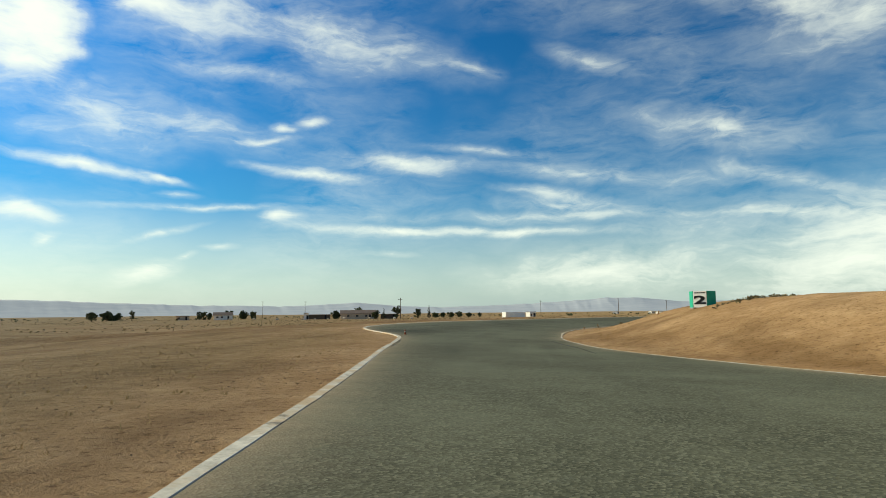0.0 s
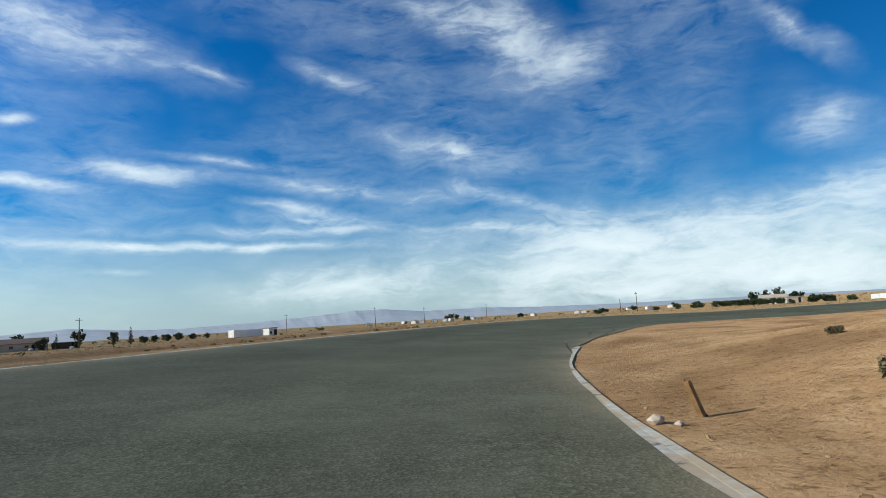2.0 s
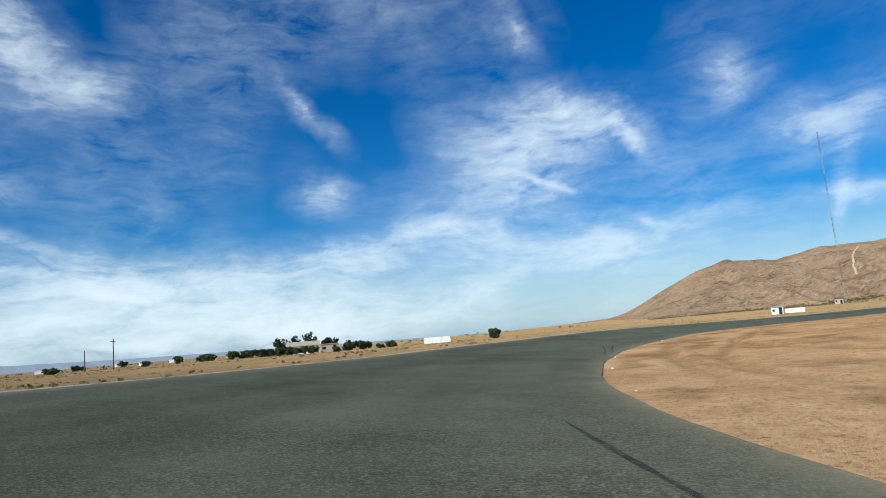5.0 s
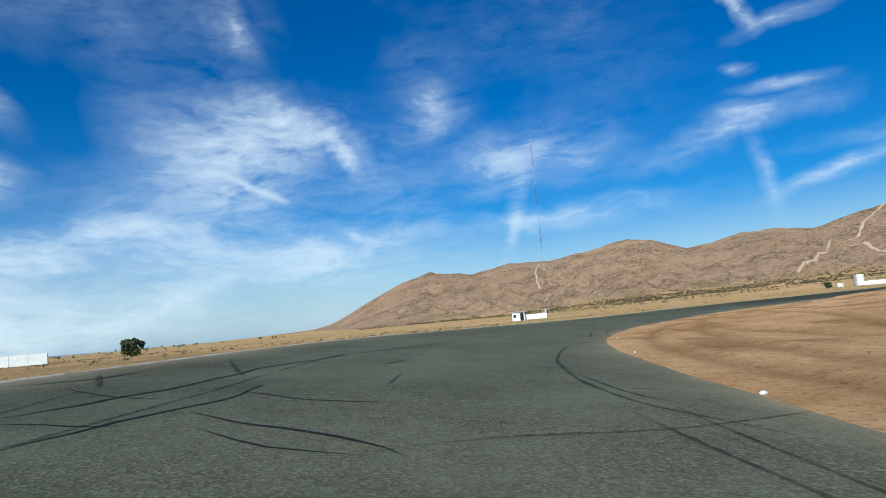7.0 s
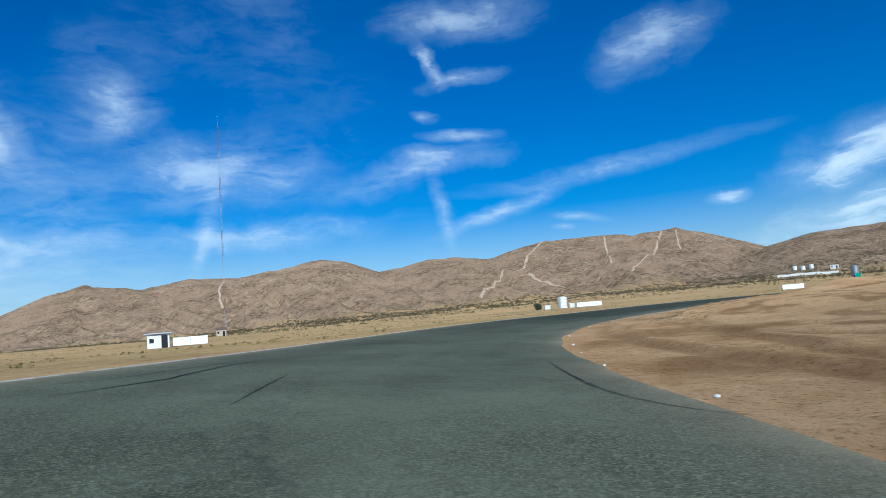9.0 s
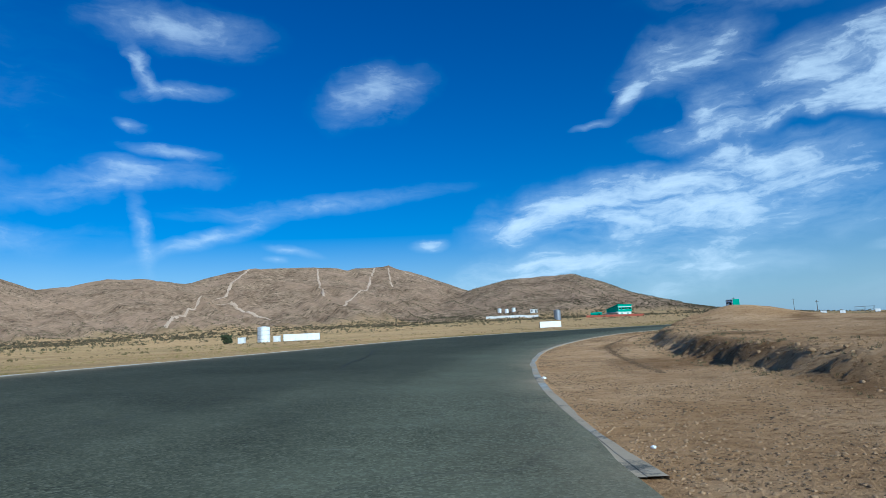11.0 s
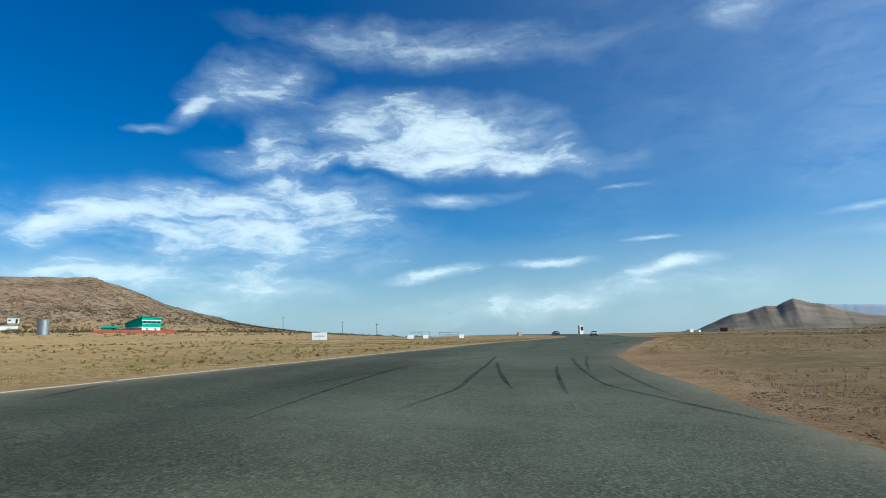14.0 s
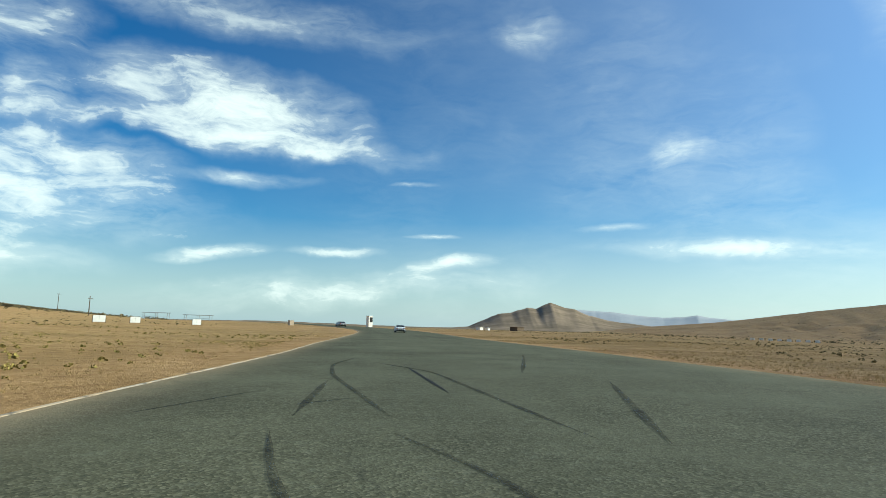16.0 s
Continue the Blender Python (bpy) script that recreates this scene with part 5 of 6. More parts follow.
# the marshal's post with a flat roof, and the board beside it
hut(283.4, 103.6, -98, 3.2, 2.6, 2.35, MAT["white_wall"], MAT["steel"], "small white marshal post with a flat overhanging roof", over=0.45, name="marshal_post", category="hut")
signboard(282.3, 96.4, 283.0, 101.6, 1.45)
hut(436, 68, -100, 3.6, 3.0, 2.9, MAT["stucco"], MAT["roof"], "small cream shed below the brown hill", gable=0.8, name="shed", category="shed")
# a trailer and its shed north of the first bend


def trailer(x, y, turn, ln, h, label):
    ob = thing("trailer", x, y, turn, label, "trailer", sink=0.0)
    part("body", one_box(0, 0, 0.7, ln, 2.4, h - 0.7, bevel=0.05), MAT["white"], ob)
    for k in range(int(ln / 0.9)):
        part("rib", one_box(-ln / 2 + 0.45 + k * 0.9, -1.21, 0.8, 0.05, 0.03, h - 0.9), MAT["white"], ob)
    part("chassis", one_box(0, 0, 0.45, ln * 0.96, 1.1, 0.22), MAT["black"], ob)
    for sx in (-0.36, -0.28):
        for sy in (-1, 1):
            bm = rod(bmesh.new(), (ln * sx, sy * 1.15, 0.42), (ln * sx, sy * 0.85, 0.42), 0.42, n=16)
            wheel = part("wheel", bm, MAT["rubber"], ob)
            part("rim", rod(bmesh.new(), (ln * sx, sy * 1.17, 0.42), (ln * sx, sy * 1.12, 0.42), 0.22, n=12), MAT["steel"], wheel)
    for sy in (-0.7, 0.7):
        part("leg", rod(bmesh.new(), (ln * 0.32, sy, 0), (ln * 0.32, sy, 0.6), 0.06), MAT["steel"], ob)
    part("rear_door", one_box(-ln / 2 - 0.02, 0, 0.8, 0.04, 2.2, h - 0.95, bevel=0.01), MAT["white_wall"], ob)
    return ob


trailer(23.8, 223.8, 32, 8.6, 2.5, "white box trailer parked on the dry plain")
hut(30.4, 228.0, 32, 2.6, 2.4, 2.5, MAT["white_wall"], MAT["roof"], "small white hut beside a white box trailer", over=0.1, name="hut")
# farm buildings
hut(-41.7, 301.2, 8, 17.5, 8.0, 2.7, MAT["stucco"], MAT["roof"], "long low farmhouse with a brown roof among trees", gable=1.5, windows=3, name="farmhouse", category="house")
hut(-59.8, 295.9, 12, 10.0, 5.0, 2.2, MAT["wood"], MAT["roof"], "low dark wooden barn beside a farmhouse", windows=0, name="barn", category="barn")
hut(-65.1, 291.6, 12, 2.2, 2.0, 3.0, MAT["white_wall"], MAT["roof"], "narrow white shed beside a barn", windows=0, name="shed", category="shed")
hut(-27.7, 302.9, 5, 8.0, 4.0, 2.2, MAT["wood"], MAT["roof"], "low dark shed beside tall trees", windows=0, name="shed", category="shed")
hut(-113.0, 318.0, 20, 9.0, 6.0, 2.6, MAT["white_wall"], MAT["roof"], "pale farmhouse among trees on the plain", gable=1.3, windows=2, name="farmhouse", category="house")
hut(-135.0, 322.0, 20, 6.0, 4.0, 2.2, MAT["stucco"], MAT["roof"], "small tan shed on the plain", windows=1, name="shed", category="shed")
hut(227.0, 238.2, -50, 9.5, 5.0, 2.8, MAT["white_wall"], MAT["stucco"], "white farmhouse behind a hedge and conifers", gable=1.1, windows=2, name="farmhouse", category="house")
hut(227.2, 228.6, -50, 5.5, 4.0, 2.5, MAT["stucco"], MAT["stucco"], "tan stucco outbuilding beside a farmhouse", windows=1, name="outbuilding", category="outbuilding")
for x, y in [(170.5, 505.5), (190.3, 541.0), (192.1, 519.0), (204.3, 629.3), (222.9, 571.4), (150.0, 560.0), (240.0, 600.0), (257.8, 588.8), (287.2, 528.3), (295.9, 475.3), (300.0, 472.0), (352.5, 482.8), (319.1, 419.4), (363.7, 446.5), (359.8, 393.9)]:
    hut(x, y, 30 + x % 40, 5.0, 4.0, 2.0, MAT["white_wall"], MAT["stucco"], "distant pale house on the plain", gable=0.8, windows=2, name="house", category="house", group="houses of the far town", over=0.2)
hut(21.4, -377.7, 30, 8.0, 5.0, 2.8, MAT["wood"], MAT["roof"], "low dark shed on the southern plain", windows=0, name="shed", category="shed")
hut(35.7, -397.8, 25, 3.4, 3.0, 2.3, MAT["white_wall"], MAT["white"], "small white hut on the southern plain", windows=0, name="hut")
hut(28.6, -400.6, 25, 2.4, 2.4, 1.9, MAT["white_wall"], MAT["white"], "small white hut on the southern plain", windows=0, name="hut")
hut(190.8, -212.0, 12, 1.1, 1.0, 1.2, MAT["stucco"], MAT["stucco"], "tan utility box beside the track", over=0.03, door=False, windows=0, name="utility_box", category="utility box")


def tank(x, y, r, h, material, label, name="water_tank", ladder=True, group=""):
    ob = thing(name, x, y, 200, label, "tank", group, sink=0.1)
    part("shell", rod(bmesh.new(), (0, 0, 0.1), (0, 0, h * 0.95), r, n=28), material, ob)
    part("lid", rod(bmesh.new(), (0, 0, h * 0.95), (0, 0, h), r * 1.02, r * 0.25, n=28), material, ob)
    for k in range(1, 4):
        part("hoop", rod(bmesh.new(), (0, 0, h * 0.24 * k), (0, 0, h * 0.24 * k + 0.08), r * 1.012, n=28), MAT["steel"], ob)
    if ladder:
        bm = bmesh.new()
        for s in (-0.2, 0.2):
            rod(bm, (s, -r - 0.12, 0.2), (s, -r - 0.12, h), 0.025, n=6)
        for k in range(int(h / 0.3)):
            rod(bm, (-0.2, -r - 0.12, 0.3 + 0.3 * k), (0.2, -r - 0.12, 0.3 + 0.3 * k), 0.018, n=6)
        part("ladder", bm, MAT["steel"], ob)
    return ob


tank(344.8, -30.3, 1.55, 4.3, MAT["white"], "white cylindrical water tank on the dry plain")
hut(341.5, -21.0, -50, 1.6, 1.6, 1.5, MAT["white_wall"], MAT["white"], "small white pump box beside a water tank", over=0.05, windows=0, door=False, name="pump_box", category="box")
hut(347.0, -36.5, -50, 1.7, 1.6, 1.7, MAT["white_wall"], MAT["white"], "small white pump box beside a water tank", over=0.05, windows=0, door=False, name="pump_box", category="box")
tank(368.0, -262.0, 2.0, 6.2, MAT["steel"], "dark steel silo below the brown hill", "silo")
for x, y in [(452.5, -344.5), (448.6, -348.6), (444.7, -352.7)]:
    tank(x, y, 1.45, 3.4, MAT["white"], "white storage tank on the hillside", "storage_tank", False, "tanks on the hillside")


def lodge():
    """The green and white two-storey building, one corner towards the bend, its roof falling away from that corner."""
    ob = thing("track_building", 349.2, -314.2, 241, "green and white two-storey track building below the hill", "building", sink=0.3)
    lx, ly = 5.5, 5.4
    lower = part("lower_wall", one_box(0, 0, 0, 2 * lx - 0.5, 2 * ly - 0.5, 2.7, bevel=0.03), MAT["white_wall"], ob, "white lower wall")
    corners = ((-lx, -ly, 7.3), (lx, -ly, 6.9), (lx, ly, 4.0), (-lx, ly, 4.3))

    def storey(grow, low, lift):
        """Four walls between low (a height, or None: the roof's underside) and the roof, lifted."""
        bm = bmesh.new()
        rings = []
        for up in (0, 1):
            rings.append([bm.verts.new((x * grow, y * grow, z + lift[up] if low is None or up else low)) for x, y, z in corners])
        bm.faces.new(rings[0][::-1])
        bm.faces.new(rings[1])
        for k in range(4):
            bm.faces.new((rings[0][k], rings[0][(k + 1) % 4], rings[1][(k + 1) % 4], rings[1][k]))
        bmesh.ops.recalc_face_normals(bm, faces=bm.faces)
        return bm
    up = part("upper_wall", storey(1.0, 2.7, (0, 0)), MAT["green"], ob, "green upper wall")
    part("roof", storey(1.09, None, (0.004, 0.26)), MAT["green_metal"], ob, "green sheet roof")
    for k in range(4):
        w = part("window", one_box(-3.9 + 2.6 * k, -ly - 0.02, 4.3, 1.9, 0.08, 1.0), MAT["glass"], up, "dark window")
        part("frame", one_box(-3.9 + 2.6 * k, -ly - 0.05, 4.18, 2.1, 0.08, 0.12), MAT["white"], w)
    part("band", one_box(0, -ly - 0.03, 5.55, 2 * lx, 0.08, 0.35), MAT["white"], up, "pale band above the windows")
    for k in range(2):
        part("door", one_box(-2.4 + 4.8 * k, -ly + 0.22, 0.1, 1.1, 0.08, 2.1, bevel=0.01), MAT["green"], lower, "green door")
    bm = prism([(-ly - 1.0, 2.45), (ly + 6.0, 1.7), (ly + 6.0, 1.9), (-ly - 1.0, 2.7)], 2.6)
    bm.transform(Matrix.Translation((-lx - 1.4, 0, 0)) @ Matrix.Rotation(radians(90), 4, "Z"))
    canopy = part("canopy", bm, MAT["white"], ob, "white sloping canopy")
    for y in (-4.5, 0.5, 5.5, 10.5):
        part("post", rod(bmesh.new(), (-lx - 2.4, y, 0), (-lx - 2.4, y, 2.45 - 0.046 * (y + 5.4)), 0.07), MAT["white"], canopy)
    return ob

lodge()
hut(361.5, -307.0, 196, 6.5, 4.0, 2.2, MAT["green"], MAT["green_metal"], "low green sheet-metal shed beside the track building", gable=0.7, windows=0, name="green_shed", category="shed")


def long_wall(xa, ya, xb, yb, h, material, label, name, piece=2.6):
    ln = math.hypot(xb - xa, yb - ya)
    ob = thing(name, (xa + xb) / 2, (ya + yb) / 2, math.degrees(math.atan2(yb - ya, xb - xa)), label, "wall", sink=0.3)
    n = int(ln / piece)
    z0 = ob.matrix_world.translation.z
    for k in range(n):
        u = -ln / 2 + piece * (k + 0.5)
        gx, gy = (xa + xb) / 2 + (xb - xa) * u / ln, (ya + yb) / 2 + (yb - ya) * u / ln
        part("wall_block", one_box(u, 0, height(gx, gy) - z0 - 0.3, piece - 0.03, 0.35, h + 0.3, bevel=0.03), material, ob)
    return ob


long_wall(363, -293.8, 328, -303.4, 1.3, MAT["red"], "long faded red wall in front of the track building", "red_wall")
long_wall(440.4, -303.2, 407.7, -320.7, 1.6, MAT["white_wall"], "long low white wall at the foot of the hill", "white_wall")
hut(420.6, -338.6, 208, 5.0, 3.0, 2.6, MAT["white_wall"], MAT["white"], "small white building behind a white wall", windows=1, name="hut")


def radio_mast():
    ob = thing("radio_mast", 463.3, 61.4, 0, "tall slender guyed radio mast in dull red and grey bands", "mast", sink=0.5)
    legs = [(0.36 * math.cos(a), 0.36 * math.sin(a)) for a in (0.3, 2.39, 4.49)]
    for k in range(8):
        z0, z1 = k * 12.0, (k + 1) * 12.0
        bm = bmesh.new()
        for lx, ly in legs:
            rod(bm, (lx, ly, z0), (lx, ly, z1), 0.04, n=6)
        for j in range(8):
            za, zb = z0 + j * 1.5, z0 + (j + 1) * 1.5
            for i in range(3):
                p, q = legs[i], legs[(i + 1) % 3]
                rod(bm, (*p, za), (*q, zb), 0.028, n=4, caps=False)
        part("mast_section", bm, MAT["mast_red"] if k % 2 else MAT["steel"], ob, "dull dark red lattice section" if k % 2 else "grey lattice section")
    part("antenna", rod(bmesh.new(), (0, 0, 96), (0, 0, 101), 0.05, 0.02), MAT["steel"], ob)
    for a in (0.3, 2.39, 4.49):
        for z, r in ((45, 32), (90, 48)):
            gx, gy = r * math.cos(a), r * math.sin(a)
            part("guy_wire", rod(bmesh.new(), (0.4 * math.cos(a), 0.4 * math.sin(a), z), (gx, gy, height(463.3 + gx, 61.4 + gy) - height(463.3, 61.4) + 0.5), 0.012, n=4), MAT["steel"], ob)
    part("foot", one_box(0, 0, 0.2, 1.6, 1.6, 0.5, bevel=0.05), MAT["concrete"], ob)


radio_mast()


def utility_pole(x, y, h, arms=1, label="weathered wooden utility pole on the plain"):
    ob = thing("utility_pole", x, y, (x * 7) % 60, label, "pole", "poles across the plain", sink=0.4)
    part("shaft", rod(bmesh.new(), (0, 0, 0), (0, 0, h + 0.4), 0.17, 0.11, 10), MAT["wood"], ob)
    for k in range(arms):
        arm = part("crossarm", one_box(0, 0.14, h - 0.4 - 0.8 * k, 2.2, 0.1, 0.12), MAT["wood"], ob)
        for s in (-0.95, -0.4, 0.4, 0.95):
            part("insulator", rod(bmesh.new(), (s, 0.14, h - 0.28 - 0.8 * k), (s, 0.14, h - 0.12 - 0.8 * k), 0.05, 0.03, 8), MAT["glass"], arm)
    return ob


for x, y, h, arms in [(182.6, 266.2, 8.2, 1), (177.5, 270.5, 5.6, 0), (212.4, 467.3, 11, 1), (-20.2, 275.8, 9.2, 1), (-138.5, 473.7, 13, 1), (-101.8, 452.5, 12, 1), (68.6, 459.0, 11, 1), (108.9, 399.2, 11, 1), (150.0, 430.0, 10, 1), (238.9, -279.7, 6.0, 1), (300.0, -420.0, 9.0, 1), (262.0, -420.0, 9.0, 1)]:
    utility_pole(x, y, h, arms)


def shelter(x, y, turn, w, h, label):
    ob = thing("pit_shelter", x, y, turn, label, "shelter", "shelters beyond the track", sink=0.2)
    for sx in (-1, 0, 1):
        for sy in (-1, 1):
            part("post", rod(bmesh.new(), (sx * w * 0.46, sy * 1.5, 0), (sx * w * 0.46, sy * 1.5, h), 0.07, n=8), MAT["steel"], ob)
    part("roof", one_box(0, 0, h, w, 3.6, 0.16, bevel=0.02), MAT["steel"], ob)
    part("rail", one_box(0, -1.5, 1.0, w * 0.92, 0.06, 0.08), MAT["steel"], ob)
    part("bench", one_box(0, 0.5, 0.45, w * 0.8, 0.5, 0.08), MAT["wood"], ob)
    return ob


shelter(219.8, -279.4, 10, 8.0, 2.3, "open steel shelter with a flat roof beyond the track")
shelter(206.8, -283.4, 10, 9.0, 2.0, "open steel shelter with a flat roof beyond the track")


def marker_tower():
    ob = thing("marker_tower", 148.5, -276.7, 20, "narrow white tower with a dark panel beside the track", "tower", sink=0.2)
    part("body", one_box(0, 0, 0, 1.9, 1.4, 4.4, bevel=0.03), MAT["white_wall"], ob)
    part("panel", one_box(-0.2, 0.72, 2.2, 1.3, 0.06, 1.7), MAT["black"], ob, "dark panel")
    part("cap", one_box(0, 0, 4.4, 2.1, 1.6, 0.12), MAT["white"], ob)


marker_tower()

# white blocks in a row on the far plain
for k in range(8):
    x, y = -34.7 - 2.2 * k, -261.2 + 3.05 * k
    ob = thing("barrier_block", x, y, 126, "white concrete barrier block in a row on the plain", "barrier", "barrier row", sink=0.1)
    part("block", prism([(-1.1, 0), (1.1, 0), (1.0, 0.35), (0.75, 1.15), (-0.75, 1.15), (-1.0, 0.35)], 0.8), MAT["white_wall"], ob)


# The turn markers: a white face with a black numeral between two green wings.
def turn_marker(x, y, turn, z=None):
    ob = thing("turn_marker", x, y, turn, "turn marker with a black numeral on white between green wings", "track sign", "turn markers", z=z, sink=0.05)
    part("face", one_box(0, 0, 0.05, 0.72, 0.05, 0.92, bevel=0.008), MAT["white"], ob, "white face")
    for s in (-1, 1):
        bm = one_box(0.31, 0, 0.05, 0.62, 0.05, 0.92, bevel=0.008)
        bm.transform(Matrix.Translation((s * 0.37, 0, 0)) @ Matrix.Rotation(radians(58 if s > 0 else 122), 4, "Z"))
        wing = part("wing", bm, MAT["green"], ob, "green wing")
        bm = one_box(0.31, 0, 0.0, 0.64, 0.06, 0.06)
        bm.transform(Matrix.Translation((s * 0.37, 0, 0)) @ Matrix.Rotation(radians(58 if s > 0 else 122), 4, "Z"))
        part("rail", bm, MAT["steel"], wing)
    cu = bpy.data.curves.new("numeral", "FONT")
    cu.body, cu.size, cu.align_x, cu.align_y, cu.extrude, cu.offset = "2", 0.80, "CENTER", "CENTER", 0.006, 0.03
    tmp = new("numeral_curve", cu)
    dg = bpy.context.evaluated_depsgraph_get()
    me = bpy.data.meshes.new_from_object(tmp.evaluated_get(dg))
    bpy.data.objects.remove(tmp)
    me.transform(Matrix.Translation((0, -0.036, 0.45)) @ Matrix.Rotation(radians(90), 4, "X") @ Matrix.Diagonal((1.62, 0.78, 1, 1)))
    me.materials.clear()
    me.materials.append(MAT["black"])
    n = new("numeral", me)
    n.parent = ob
    tagged(n, "black numeral")
    for k in range(5):
        part("lettering", one_box(-0.24 + 0.12 * k, -0.03, 0.84, 0.08, 0.008, 0.07), MAT["black"], ob, "grey lettering bar")
    for s in (-0.30, 0.30):
        part("post", one_box(s, 0.08, -0.5, 0.08, 0.08, 1.4), MAT["wood"], ob)
    return ob


turn_marker(14.2, 35.3, -37)
turn_marker(227.1, 10.1, -206)


# Cone, posts and stones by the track.
def cone(x, y):
    ob = thing("traffic_cone", x, y, 10, "small dusty traffic cone on the kerb", "traffic cone")
    part("base", one_box(0, 0, 0, 0.18, 0.18, 0.03, bevel=0.008), MAT["black"], ob)
    part("cone", rod(bmesh.new(), (0, 0, 0.03), (0, 0, 0.30), 0.07, 0.02, 20), MAT["orange"], ob)
    part("band", rod(bmesh.new(), (0, 0, 0.16), (0, 0, 0.20), 0.0475, 0.0400, 20), MAT["stucco"], ob)


cone(-2.25, 34.0)


def stake(t, d, h, lean, label):
    p = at_road(np.array([t]), np.array([d]))[0]
    ob = thing("stake", p[0], p[1], 30, label, "stake", sink=0.15)
    ob.matrix_world = ob.matrix_world @ pose(0, 0, 0, lean, lean * 0.6, 0)
    part("stake_shaft", one_box(0, 0, 0, 0.085, 0.07, h + 0.15, bevel=0.012), MAT["stake"], ob)
    part("foot_collar", one_box(0, 0, 0.12, 0.11, 0.095, 0.04, bevel=0.01), MAT["wood"], ob)


stake(2.26, 2.6, 0.42, -16, "leaning brown wooden stake beside the inside kerb")
stake(2.12, 2.0, 0.22, 4, "short dark stake at the inside kerb")
stake(1.62, 9.0, 0.24, 3, "short wooden stake on the sandy mound")


def stone(x, y, size, material, label, group="painted stones along the kerb", seed=0):
    rng = np.random.default_rng(900 + seed)
    bm = bmesh.new()
    bmesh.ops.create_icosphere(bm, subdivisions=2, radius=size)
    for v in bm.verts:
        v.co *= 1 + rng.uniform(-0.14, 0.14)
        v.co.z *= 0.62
    me = bpy.data.meshes.new("stone")
    bm.to_mesh(me)
    bm.free()
    me.materials.append(material)
    ob = new("stone", me)
    ob.matrix_world = pose(x, y, height(x, y) + size * 0.40, 0, 0, rng.uniform(0, 360))
    return tagged(ob, label, "stone", group)


for k, t in enumerate([3.86, 4.49, 4.83, 5.15, 5.6, 6.05, 6.45, 6.75, 7.05, 7.38, 7.8, 8.25, 8.7, 9.0, 9.36, 9.62, 9.83, 10.03, 10.35, 10.8, 11.25, 11.6]):
    p = at_road(np.array([t]), inner_edge(np.array([t])) + 0.22 + 0.12 * (k % 3))[0]
    stone(p[0], p[1], 0.032 + 0.011 * ((k * 7) % 4), MAT["white_wall"], "white-painted stone beside the inside edge of the track", seed=k)


stone(14.1, 61.3, 0.09, MAT["stucco"], "broken lump of dusty concrete beside a stake", "concrete lumps", seed=61)
stone(14.2, 61.05, 0.05, MAT["stucco"], "broken lump of dusty concrete beside a stake", "concrete lumps", seed=62)
bush(16.6, 60.3, 0.42, 0.40, "small grey-green weed bush on the sandy mound", "weeds on the mound", "weed_bush", True)
bush(21.5, 64.5, 0.22, 0.36, "small dark weed bush on the sandy mound", "weeds on the mound", "weed_bush", True)
bush(18.4, 57.9, 0.16, 0.24, "small dark weed bush on the sandy mound", "weeds on the mound", "weed_bush", True)


for k in range(11):
    stone(-104.0 + 8.6 * k + 3 * math.sin(k * 5.1), 288.0 + 2.5 * math.cos(k * 3.3), 0.45 + 0.10 * ((k * 5) % 6), MAT["stucco" if k % 3 else "concrete"], "pale rubble heap beside the farmstead", "rubble heaps by the farmstead", seed=80 + k)


def fallen_beam(x, y, turn):
    """A rusted post that lies on the ground, its bracket end raised."""
    ob = thing("fallen_post", x, y, turn, "rusty brown steel post lying on the dirt beside a wheel rut", "post")
    bm = one_box(0, 0, 0.01, 0.80, 0.07, 0.08, bevel=0.012)
    bm.transform(Matrix.Rotation(radians(-4), 4, "Y"))
    part("shaft", bm, MAT["rust"], ob)
    part("bracket", one_box(0.42, 0, 0.01, 0.10, 0.15, 0.15, bevel=0.02), MAT["rust"], ob)
    part("bolt", rod(bmesh.new(), (0.44, 0, 0.14), (0.47, 0.02, 0.23), 0.012, n=6), MAT["steel"], ob)


fallen_beam(232.0, 2.0, 172)


